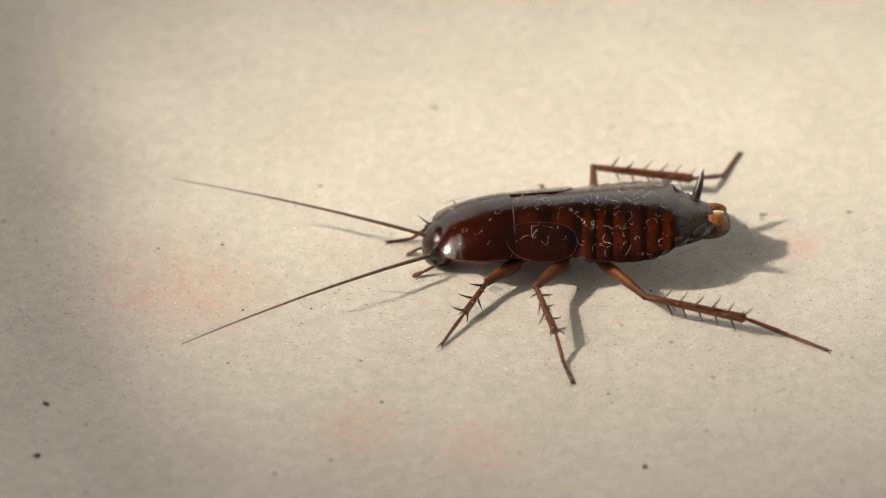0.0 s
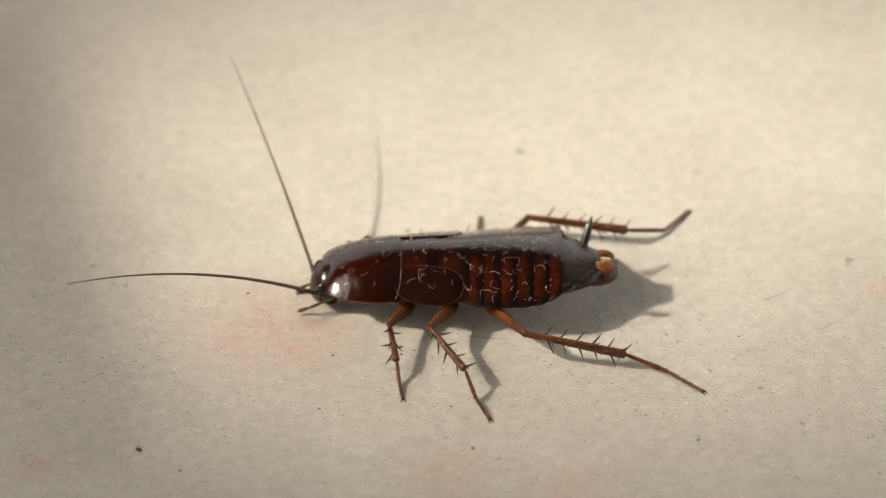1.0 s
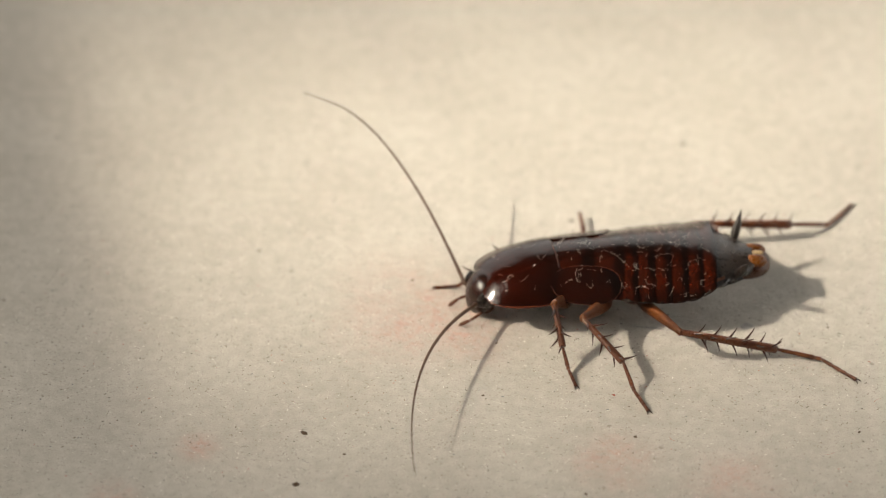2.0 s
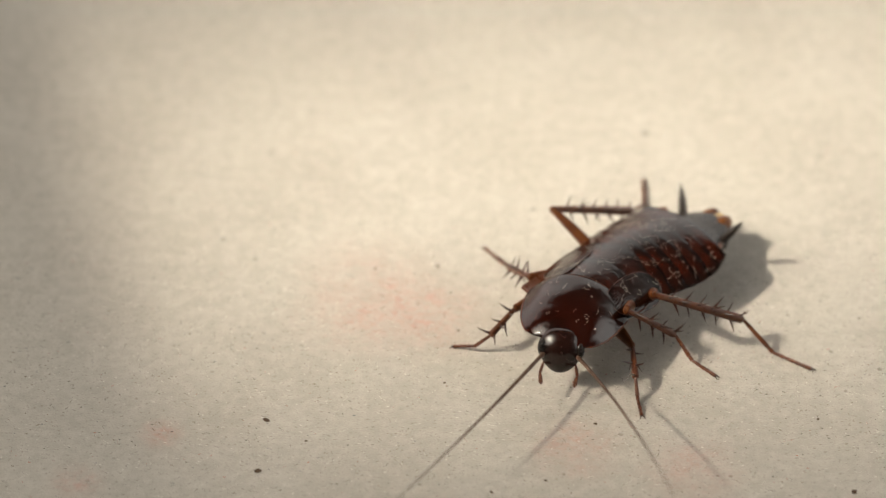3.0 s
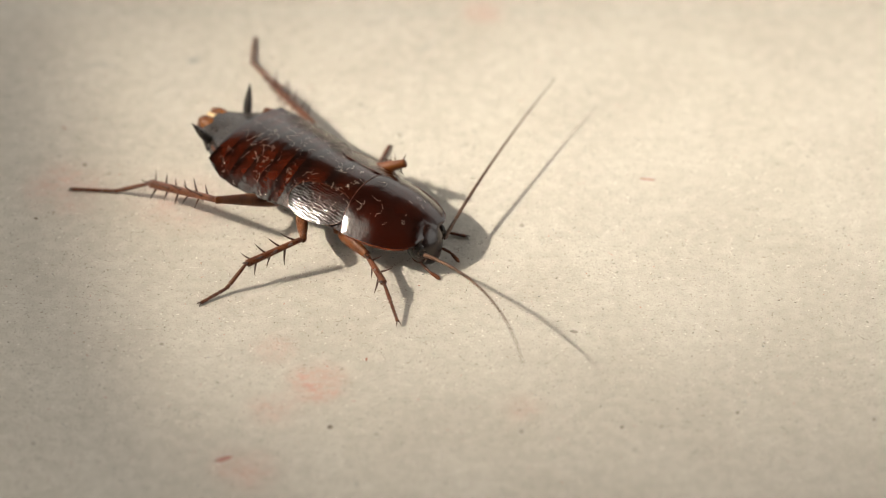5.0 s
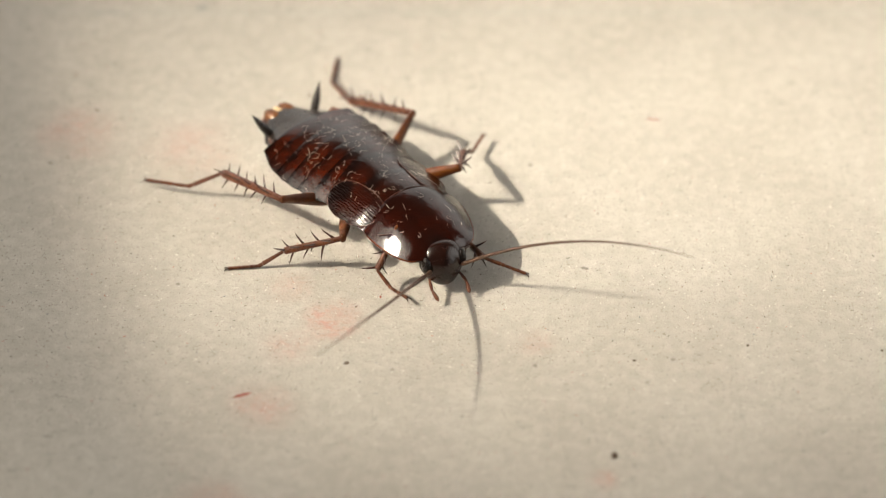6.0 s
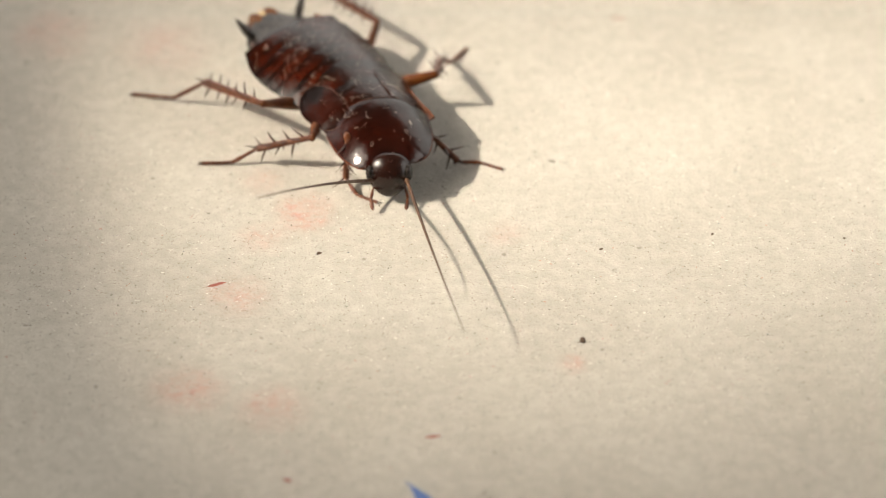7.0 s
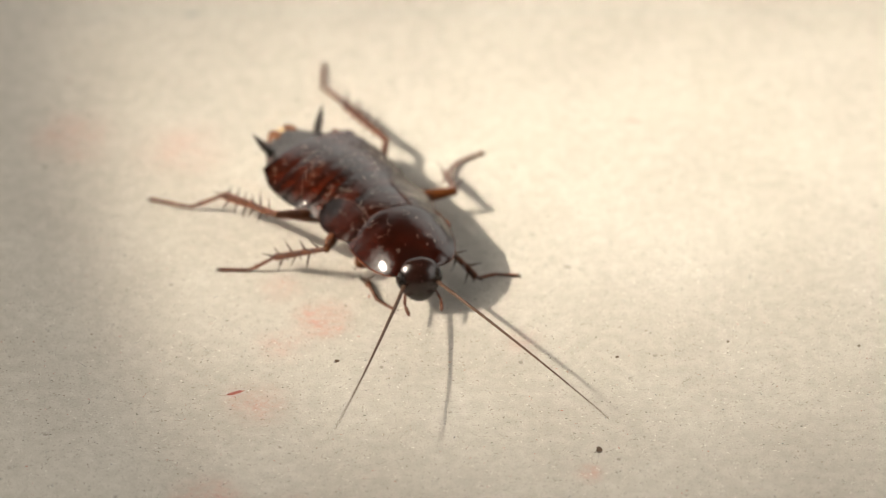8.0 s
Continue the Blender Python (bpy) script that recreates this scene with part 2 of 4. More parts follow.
# opening made up for the side fill light
structure("wall_east", "plain dull painted wall with an opening for an area lamp", WALL,
          (1500, 1550, -1900, -910, -750, 1700), (1500, 1550, 510, 620, -750, 1700),
          (1500, 1550, -910, 510, -750, 90), (1500, 1550, -910, 510, 1210, 1700))
structure("wall_north", "plain dull painted wall with an opening for an area lamp", WALL,
          (-1500, -1410, 620, 700, -750, 1700), (1410, 1500, 620, 700, -750, 1700),
          (-1410, 1410, 620, 700, -750, 10), (-1410, 1410, 620, 700, 610, 1700))


def table():
    body = new("table", mesh_of("tabletop", *box_data(-500, 500, -700, 420, -30, -0.7), TABLE, smooth=False))
    for x in (-440, 440):
        for y in (-640, 360):
            part("leg", mesh_of("leg", *box_data(x - 30, x + 30, y - 30, y + 30, -750, -30), TABLE, smooth=False), body)
    return tagged(body, "plain brown wooden table under the paper", "table")


table()


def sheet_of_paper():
    """The sheet on which the insect runs; its slide on the table stands in for the camera's following, so the lamp's
    pool stays put.
    """
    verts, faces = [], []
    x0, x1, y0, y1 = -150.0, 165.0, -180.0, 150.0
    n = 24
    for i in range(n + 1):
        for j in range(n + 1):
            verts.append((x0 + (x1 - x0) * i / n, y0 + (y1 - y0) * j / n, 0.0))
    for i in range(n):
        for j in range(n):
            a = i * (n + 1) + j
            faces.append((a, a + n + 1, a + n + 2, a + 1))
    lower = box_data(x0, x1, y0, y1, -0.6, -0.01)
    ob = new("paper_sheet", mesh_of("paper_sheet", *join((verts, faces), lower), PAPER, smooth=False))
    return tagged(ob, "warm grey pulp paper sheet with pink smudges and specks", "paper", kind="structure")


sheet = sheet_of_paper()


def fibres():
    rng = random.Random(7)
    pieces = []
    for _ in range(40000):
        x, y = rng.uniform(-72, 84), rng.uniform(-112, 72)
        size = rng.uniform(0.07, 0.24) if rng.random() < 0.90 else rng.uniform(0.3, 0.9)
        a = rng.uniform(0, 2 * math.pi)
        bend = rng.uniform(-0.9, 0.9)
        r = rng.uniform(0.014, 0.040) if size < 0.25 else rng.uniform(0.008, 0.015)
        p0 = Vector((x, y, r * 0.5))
        p1 = p0 + Vector((math.cos(a), math.sin(a), 0)) * size * 0.5
        p2 = p1 + Vector((math.cos(a + bend), math.sin(a + bend), 0.1)) * size * 0.5
        pieces.append(tube_data([p0, p1, p2], [r * 0.7, r, r * 0.6], 4))
    part("pulp_fibres", mesh_of("pulp_fibres", *join(*pieces), FIBRE), sheet, "short dark and pale fibres in the paper", kind="stuff")


fibres()


def crumb_mesh(seed, size, mat, flat=0.55, long=1.0):
    rng = random.Random(seed)
    v, f = blob_data((0, 0, 0), (size * long, size, size * flat), 6, 8)
    v = [Vector(p) * rng.uniform(0.75, 1.25) for p in v]
    return mesh_of("crumb", [(p.x, p.y, p.z + size * flat * 0.6) for p in v], f, mat)


SPECKS = [(-29.9, -19.4, 0.2, 1.7, 150),
          (-30.2, -25.5, 0.27, 1.1, 20),
          (15.3, -26.5, 0.26, 1.0, 60),
          (-0.8, 18.4, 0.33, 1.1, 0),
          (-9.8, 7.9, 0.22, 1.1, 0),
          (25.3, 4.4, 0.26, 1.5, 10),
          (32.1, 4.8, 0.22, 1.1, 0),
          (-4.5, -19.0, 0.14, 1.1, 0),
          (-26.7, -21.8, 0.11, 1.2, 0),
          (33.4, -41.5, 0.2, 1.7, -15),
          (14.5, -52.3, 0.2, 1.2, 30),
          (34.1, -64.2, 0.29, 1.2, 70),
          (45.2, -51.6, 0.12, 1.4, 60),
          (55.4, -52.7, 0.12, 1.1, 0),
          (-17.3, 0.3, 0.13, 1.3, 0),
          (-22.3, -0.2, 0.12, 1.2, 0),
          (-16.3, -14.4, 0.11, 1.3, 20), (-10.1, -7.7, 0.10, 1.1, 0), (-15.4, -7.9, 0.10, 1.5, 60), (-12.3, -27.4, 0.11, 1.9, -40),
          (-8.2, -25.9, 0.11, 1.7, -35), (12.7, -17.9, 0.12, 1.4, 70), (16.2, -5.3, 0.10, 1.2, 0), (10.6, -5.1, 0.10, 1.1, 30), (36.4, -53.0, 0.12, 1.5, 25)]
CRUMBS = []
for i, (x, y, r, long, turn) in enumerate(SPECKS):
    pale = i in (3, 4, 5, 6, 9)
    crumb = new("crumb", crumb_mesh(i, r * 0.85, GREY_DIRT if pale else DIRT, 0.5, long))
    size = "long" if long > 1.4 else "tiny" if r < 0.15 else "small"
    tagged(crumb, "%s %s crumb of dirt lying on the paper" % (size, "pale grey" if pale else "dark brown"), "crumb", "crumbs on the paper")
    CRUMBS.append((crumb, pose(x * MM, y * MM, 0, 0, 0, turn)))
for i, (x, y, r, long, turn) in enumerate([(17.4, -44.3, 0.07, 2.6, 80), (40.2, -22.4, 0.11, 5.0, -12), (-15.3, -47.3, 0.2, 3.6, 22), (6.5, -55.7, 0.17, 4.0, 20), (22.1, -74.9, 0.17, 3.4, 5), (11.1, -79.3, 0.16, 2.2, -30), (-6.2, -14.0, 0.1, 1.7, -35)]):
    part("fleck", crumb_mesh(40 + i, r, RED, 0.12, long), sheet, "red wax fleck", pose(x * MM, y * MM, 0, 0, 0, turn))
for i, (x, y, r, long, turn) in enumerate([(19.2, -0.2, 0.1, 12.0, 28), (23.2, -3.9, 0.12, 7.0, 38), (4.2, -5.2, 0.4, 1.2, 0), (1.1, 6.3, 0.16, 7.0, 25), (-3.4, -5.6, 0.15, 9.0, -8)]):
    part("pencil_stroke", crumb_mesh(60 + i, r, PENCIL, 0.06, long), sheet, "faint pencil stroke", pose(x * MM, y * MM, 0, 0, 0, turn))
part("ink_mark", mesh_of("ink_mark", [(-0.9, 1.3, 0.012), (-0.5, 0.5, 0.012), (0.2, -2.2, 0.012), (1.6, -2.3, 0.012), (0.9, -0.6, 0.012)],
                         [(0, 1, 2, 3, 4)], BLUE, smooth=False), sheet, "blue ink mark", pose(20.6 * MM, -81.1 * MM, 0))

# ---- the cockroach ----
# In its own space x points to the head, y to its left side; s runs from the brow (0) to the tail (24).
MID = 12.15
HALF = [(0.9, 1.5), (1.2, 2.1), (1.6, 2.7), (2.2, 3.12), (3.0, 3.5), (4.0, 3.8), (5.0, 3.98), (6.0, 4.08), (6.9, 4.1), (8.0, 4.28), (10.0, 4.42), (11.6, 4.42),
        (12.4, 4.5), (13.5, 4.75), (15.0, 4.95), (16.5, 5.05), (18.0, 4.92), (19.0, 4.6), (19.7, 4.25), (20.7, 3.65)]
TOP = [(0.9, 2.7), (1.3, 3.15), (2.0, 3.68), (3.0, 4.12), (4.5, 4.52), (6.3, 4.82), (8.0, 5.0), (11.0, 5.02), (14.0, 5.05), (16.0, 5.0), (19.0, 4.68), (20.7, 4.3), (22.5, 3.8)]
EDGE = [(0.9, 2.6), (1.5, 2.5), (3.0, 2.5), (6.0, 2.7), (8.0, 2.9), (12.0, 2.95), (16.0, 2.95), (18.0, 3.12), (19.0, 3.4), (19.7, 3.7), (20.7, 3.75)]
ROOF = [(3.0, 2.4), (5.0, 2.35), (6.5, 2.1), (7.5, 1.85), (12.0, 1.7), (20.0, 1.75)]


def back_at(s, u, lift=0.0, swell=1.0):
    """A point of the back: s along it, u from -1 (right margin) to 1 (left margin); behind the shield it is roof-like."""
    w, top, edge = lerp(s, HALF) * swell, lerp(s, TOP), lerp(s, EDGE)
    z = edge + (top - edge) * (1 - (u * u + 0.004) ** (lerp(s, ROOF) / 2))
    n = Vector((0, u * 0.8, 1)).normalized()
    return Vector((MID - s, w * u, z)) + n * lift


def grid_shell(rows_top, thick=0.07):
    """Close a grid of points into a thin curved plate."""
    n, m = len(rows_top), len(rows_top[0])
    verts = [p for row in rows_top for p in row] + [p - Vector((0, p.y * 0.02, thick)) for row in rows_top for p in row]
    k = n * m
    faces = []
    for i in range(n - 1):
        for j in range(m - 1):
            a = i * m + j
            faces.append((a, a + 1, a + m + 1, a + m))
            faces.append((k + a, k + a + m, k + a + m + 1, k + a + 1))
    rim = [j for j in range(m)] + [i * m + m - 1 for i in range(1, n)] + [(n - 1) * m + j for j in range(m - 2, -1, -1)] + [i * m for i in range(n - 2, 0, -1)]
    for a, b in zip(rim, rim[1:] + rim[:1]):
        faces.append((b, a, k + a, k + b))
    return verts, faces


def plate(s0, s1, low=-0.10, high=0.07, swell=1.0, bow=0.0, point=0.0, steps=10, across=33):
    """A back plate: its hind edge stands proud, bows backward and may run out into pointed corners."""
    rows = []
    for i in range(steps):
        f = i / (steps - 1)
        row = []
        for j in range(across):
            u = -1 + 2 * j / (across - 1)
            s = s0 + (s1 - s0) * f + bow * f * (1 - u * u) + point * f * max(0.0, (abs(u) - 0.84) / 0.16) ** 1.5
            lip = -0.02 * max(0.0, (f - 0.88) / 0.12) ** 2
            row.append(back_at(s, u, low + (high - low) * f ** 0.8 + lip, swell + 0.012 * f))
        rows.append(row)
    return grid_shell(rows)


def shield():
    """The neck shield: blunt in front, arched, with rounded hind corners and a thin turned-up margin."""
    rows = []
    for i in range(29):
        f = i / 28
        row = []
        for j in range(45):
            u = -1 + 2 * j / 44
            corner = max(0.0, (abs(u) - 0.62) / 0.38) ** 2.4
            s = 1.15 + 5.75 * f - 0.30 * (1 - u * u) * (1 - f) ** 2 + f * f * (0.30 * (1 - u * u) - 0.38 * corner)
            p = back_at(s, u, 0.12)
            p.z += 0.06 * max(0.0, (abs(u) - 0.92) / 0.08) - 0.05 * max(0.0, (f - 0.94) / 0.06)
            p.z += 0.035 * math.sin(p.x * 2.1 + p.y * 1.3) * (1 - u * u) * f
            row.append(p)
        rows.append(row)
    return grid_shell(rows, 0.14)


def wing_outline(f):
    """Centre and half width, across the back, of a wing stub at f from -1 (front) to 1 (end)."""
    wide = 0.30 * max(1 - abs(f) ** 2.8, 0.012) ** 0.5
    return 0.73 + 0.03 * f, wide


def wing_pad(sign):
    """A short leathery wing stub lying on the flank, with raised veins that fan out."""
    rows = []
    for i in range(25):
        f = -1 + 2 * i / 24
        s = 9.3 + 2.75 * f
        mid, wide = wing_outline(f)
        row = []
        for j in range(15):
            g = -1 + 2 * j / 14
            vein = 0.007 * math.sin(g * 15 + f * 2.0) * max(0.0, 0.4 + g * 0.6) * (1 - f * f)
            row.append(back_at(s, sign * (mid + wide * g), 0.06 + 0.015 * (1 - g * g) * (1 - f * f) + vein, 1.0 + 0.012 * max(g, 0.0)))
        rows.append(row if sign > 0 else row[::-1])
    return grid_shell(rows, 0.07)


def wing_rim(sign):
    """The raised brown edge round a wing stub."""
    pts = []
    for way in (-1, 1):
        for i in range(25):
            f = (-1 + 2 * i / 24) * -way
            mid, wide = wing_outline(f)
            pts.append(back_at(9.3 + 2.75 * f, sign * (mid + wide * way), 0.065, 1.0 + 0.012 * (way > 0)))
    return tube_data(pts, [0.024] * len(pts), 6)


def shield_rim():
    pts = []
    for j in range(33):
        u = -0.97 + 1.94 * j / 32
        corner = max(0.0, (abs(u) - 0.62) / 0.38) ** 2.4
        pts.append(back_at(6.9 + 0.30 * (1 - u * u) - 0.38 * corner, u, 0.07))
    return tube_data(pts, [0.04] * len(pts), 6)


def shield_margin(sign):
    """The paler thickened side margin of the neck shield."""
    pts = [back_at(1.35 + 4.7 * k / 20, sign, 0.13) for k in range(21)]
    return tube_data(pts, [0.05 + 0.05 * math.sin(math.pi * k / 20) for k in range(21)], 8)


def belly(s0, s1, depth):
    rows = []
    for i in range(13):
        s = s0 + (s1 - s0) * i / 12
        row = []
        for j in range(17):
            u = -1 + 2 * j / 16
            p = back_at(s, u, 0, 0.85)
            row.append(Vector((p.x, p.y, lerp(s, EDGE) + 0.05 - depth * (1 - u * u) * min(1.0, 0.35 + (s - s0) * 0.5))))
        rows.append(row)
    v, f = grid_shell(rows, -0.25)
    return v, f


def head_data():
    """Egg-shaped head that hangs down, broad at the brow and narrow at the mouth."""
    v, f = blob_data((0, 0, 0), (1.80, 1.85, 1.22), 20, 28, 0.80)
    turn = pose(0, 0, 0, 0, 68, 0)
    out = []
    for p in v:
        q = Vector((p[0], p[1] * (1.0 - 0.30 * max(p[0], 0) / 1.80), p[2] * (1.0 - 0.15 * max(p[0], 0))))
        q.z += 0.05 * math.cos(q.y * 2.4) * (1 if q.x > 0 else 0.3)
        out.append(turn @ q + Vector((MID - 1.12, 0, 1.9)))
    return out, f


NECK = Vector((MID - 2.6, 0, 3.1))
WAIST = Vector((MID - 6.4, 0, 3.0))
LOIN = Vector((MID - 12.4, 0, 3.0))
LEGS = {"LF": (4.8, 1, 0), "LM": (1.5, 1, 1), "LH": (-1.5, 1, 2), "RF": (4.8, -1, 0), "RM": (1.5, -1, 1), "RH": (-1.5, -1, 2)}
THIGHS, SHINS, FEET_LONG = (3.5, 4.8, 6.6), (3.5, 4.9, 8.0), (3.4, 4.6, 6.7)
HIPS = {k: Vector((x, (2.6, 2.6, 2.4)[n] * side, (1.5, 1.4, 1.25)[n])) for k, (x, side, n) in LEGS.items()}
SEGMENTS = 18
FOOT_SPLIT = 0.52     # each half of the foot, as a share of its reach
FEELER_LONG = 21.3
MOVING = {}


def thigh_mesh(length, fat):
    pts = [(length * f, 0, 0.10 * math.sin(f * math.pi)) for f in (0, 0.06, 0.2, 0.4, 0.6, 0.8, 0.93, 1.0, 1.03)]
    rad = [fat * k for k in (0.5, 0.75, 0.98, 1.0, 0.9, 0.72, 0.60, 0.62, 0.35)]
    v, f = tube_data(pts, rad, 12)
    return mesh_of("femur", [(p[0], p[1] * 0.75, p[2]) for p in v], f, THIGH)


def shin_mesh(length, fat):
    pts = [(length * f, 0, 0) for f in (-0.01, 0.03, 0.12, 0.4, 0.7, 0.92, 0.98, 1.0)]
    return mesh_of("tibia", *tube_data(pts, [fat * k for k in (0.4, 0.8, 0.85, 0.95, 1.05, 1.15, 1.1, 0.6)], 10), SHANK)


def foot_mesh(name, length, fat, shares):
    """Little joints in a row."""
    pts, rad, at = [], [], 0.0
    for share in shares:
        for f, k in ((0.0, 0.62), (0.15, 0.85), (0.75, 1.0), (0.97, 1.12), (1.0, 0.7)):
            pts.append(((at + share * f) * length + 0.0005 * f, 0, 0))
            rad.append(fat * k)
        at += share
    return mesh_of(name, *tube_data(pts, rad, 8), SHANK)


def spine_mesh():
    return mesh_of("spine", *tube_data([(0, 0, 0), (0.35, 0, 0.0), (0.72, 0, 0.03), (1.0, 0, 0.09)], [0.085, 0.068, 0.040, 0.006], 6), SPINE)


def claw_mesh():
    hooks = []
    for side in (-1, 1):
        hooks.append(tube_data([(-0.05, 0.03 * side, 0), (0.18, 0.13 * side, 0.02), (0.30, 0.19 * side, -0.08), (0.33, 0.21 * side, -0.22)], [0.05, 0.045, 0.028, 0.005], 6))
    return mesh_of("claw", *join(*hooks), SPINE)


def feeler_mesh(i):
    long = FEELER_LONG / SEGMENTS
    thick = 0.140 * (1 - i / SEGMENTS) + 0.030
    pts, rad = [], []
    for k in range(4):
        for f, r in ((0.02, 0.80), (0.5, 1.0), (0.95, 0.90)):
            pts.append((long * (k + f) / 4, 0, 0))
            rad.append(thick * r)
    return mesh_of("antenna_joint", *tube_data(pts, rad, 7), FEELER_SKIN)


def palp_data(side):
    """Mouth feeler of three joints, bent forward and down."""
    a, b = Vector((MID - 1.6, 0.65 * side, 0.95)), Vector((MID - 0.75, 1.25 * side, 0.85))
    c, d = Vector((MID + 0.25, 1.45 * side, 0.55)), Vector((MID + 1.2, 1.3 * side, 0.12))
    return join(tube_data([a, (a + b) / 2, b], [0.13, 0.14, 0.11], 8), tube_data([b, (b + c) / 2, c], [0.08, 0.13, 0.12], 8),
                tube_data([c, c.lerp(d, 0.3), c.lerp(d, 0.8), d], [0.07, 0.15, 0.17, 0.06], 8))


def lint_data(seed, count, s_range, u_range):
    rng = random.Random(seed)
    pieces = []
    for _ in range(count):
        s, u = rng.uniform(*s_range), rng.uniform(*u_range) * rng.choice((-1, 1))
        a = rng.uniform(0, 6.28)
        curl = rng.uniform(-1.3, 1.3)
        size = rng.uniform(0.05, 0.10)
        pts = []
        if rng.random() < 0.35:
            p = back_at(s, u, 0.16)
            pieces.append(blob_data(p, [rng.uniform(0.010, 0.026)] * 3, 5, 6))
            continue
        for k in range(rng.randint(5, 16)):
            pts.append(back_at(min(max(s, 1.6), 20.4), max(min(u, 0.98), -0.98), 0.15 + 0.03 * rng.random()))
            s, u = s + size * math.cos(a), u + size * 0.22 * math.sin(a)
            a += curl * rng.uniform(-0.2, 1.0) + rng.uniform(-0.5, 0.5)
        pieces.append(tube_data(pts, [rng.uniform(0.004, 0.009)] * len(pts), 4))
    return join(*pieces)


def cockroach():
    roach = tagged(new("cockroach"), "glossy dark red-brown cockroach with short wing stubs walking on paper", "cockroach")
    part("thorax_underside", mesh_of("thorax_underside", *belly(4.6, 12.6, 1.1), BELLY), roach, "brown soft underside")
    part("abdomen_underside", mesh_of("abdomen_underside", *belly(12.0, 20.4, 1.4), BELLY), roach, "brown soft underside")
    MOVING["mesonotum"] = part("mesonotum", mesh_of("mesonotum", *plate(6.5, 9.9, -0.09, 0.02, 0.98, 0.15), SHELL), roach)
    MOVING["metanotum"] = part("metanotum", mesh_of("metanotum", *plate(9.6, 12.6, -0.10, 0.04, 0.98, 0.10), SHELL), roach)
    rings = [12.2, 13.5, 14.8, 16.1, 17.4, 18.6, 19.7]
    for k, (a, b) in enumerate(zip(rings, rings[1:])):
        part("tergite", mesh_of("tergite", *plate(a - 0.3, b, -0.07, 0.07, 1.0, 0.18, 0.12 - 0.015 * k), RING), roach)
        for side in (-1, 1):
            fold = [back_at(a + (b - a) * g, side, -0.10 + 0.05 * math.sin(math.pi * g), 0.985) for g in (0.0, 0.15, 0.5, 0.85, 1.0)]
            part("side_fold", mesh_of("side_fold", *tube_data(fold, [0.04, 0.11, 0.14, 0.11, 0.04], 8), TAIL), roach, "blackish fold under a back plate")
    part("eighth_ring", mesh_of("eighth_ring", *tail_plate(19.2, 21.5, 4.05, 2.9, 4.42, 4.05, 0.85), TAIL), roach, "dull black narrow ring before the tail")
    part("tail_plate", mesh_of("tail_plate", *tail_plate(20.6, 23.1, 2.75, 1.75, 4.18, 3.95, 0.75, 0.35), TAIL), roach, "dull black plate at the tail")
    part("tail_membrane", mesh_of("tail_membrane", *blob_data((MID - 23.15, 0, 3.72), (0.55, 0.22, 0.20), 8, 12), CREAM), roach, "cream skin between the tail valves")
    for side in (-1, 1):
        stub = MOVING["stub%d" % side] = part("wing_stub", mesh_of("wing_stub", *wing_pad(side), WING), roach, "short leathery wing stub")
        part("rim", mesh_of("rim", *wing_rim(side), RIM), stub, "thin brown raised rim")
        valve = blob_data((MID - 22.95, 0.70 * side, 3.45), (0.98, 0.60, 0.58), 12, 16)
        part("valve", mesh_of("valve", *valve, AMBER), roach, "amber brown tail valve")
        pts, rad = [], []
        for k in range(25):
            f = k / 24
            pts.append(Vector((MID - 21.3 - 0.9 * f ** 0.8, (2.05 + 1.45 * f) * side, 3.0 + 2.45 * f)))
            rad.append((0.16 + 0.22 * math.sin(math.pi * min(f * 0.62 + 0.22, 1.0)) ** 1.5) * (1 - f ** 3) * (1.0 if k % 2 else 0.90) + 0.01)
        part("cercus", mesh_of("cercus", *tube_data(pts, rad, 12), TAIL), roach, "pointed black tail feeler")
        for k in range(5):
            s = 20.9 + 0.22 * k
            lump = blob_data((MID - s, (3.05 - 0.16 * k) * side, 3.22 - 0.03 * k), (0.18, 0.15, 0.15), 6, 8)
            part("lump", mesh_of("lump", *lump, TAIL), roach)
    keel = blob_data((MID - 22.3, 0, 2.75), (1.95, 1.75, 0.95), 14, 20, 0.75)
    part("keel_plate", mesh_of("keel_plate", *keel, RIM), roach, "red-brown plate under the tail")
    MOVING["shield"] = part("shield", mesh_of("shield", *shield(), SHIELD), roach, "shiny red-brown neck shield")
    part("rim", mesh_of("rim", *shield_rim(), RIM), MOVING["shield"], "thin brown rim")
    for side in (-1, 1):
        part("margin", mesh_of("margin", *shield_margin(side), MARGIN), MOVING["shield"], "paler red-brown side margin")
    head = MOVING["head"] = part("head", mesh_of("head", *head_data(), HEAD), roach, "dark brown rounded head")
    for side in (-1, 1):
        part("eye", mesh_of("eye", *blob_data((MID - 0.82, 1.46 * side, 2.22), (0.55, 0.38, 0.74), 12, 16), EYE), head, "black kidney-shaped eye")
        part("jaw", mesh_of("jaw", *blob_data((MID - 1.40, 0.46 * side, 0.62), (0.66, 0.52, 0.52), 8, 12), THIGH), head, "brown jaw")
        part("palp", mesh_of("palp", *palp_data(side), SHANK), head)
    for side, key in ((1, "L"), (-1, "R")):
        base = part("antenna", mesh_of("antenna", *tube_data([(-0.25, 0, 0), (0, 0, 0), (0.3, 0, 0), (0.55, 0, 0)], [0.10, 0.19, 0.18, 0.10], 8), FEELER_SKIN), roach, "long thread-like brown feeler")
        MOVING["antenna" + key] = base
        for i in range(SEGMENTS):
            MOVING["joint%s%d" % (key, i)] = part("antenna_joint", feeler_mesh(i), base)
    spine, claw = spine_mesh(), claw_mesh()
    for key, (x, side, n) in LEGS.items():
        hip = HIPS[key]
        root = Vector((hip.x + (1.2, 1.2, 1.6)[n], 1.0 * side, 1.9))
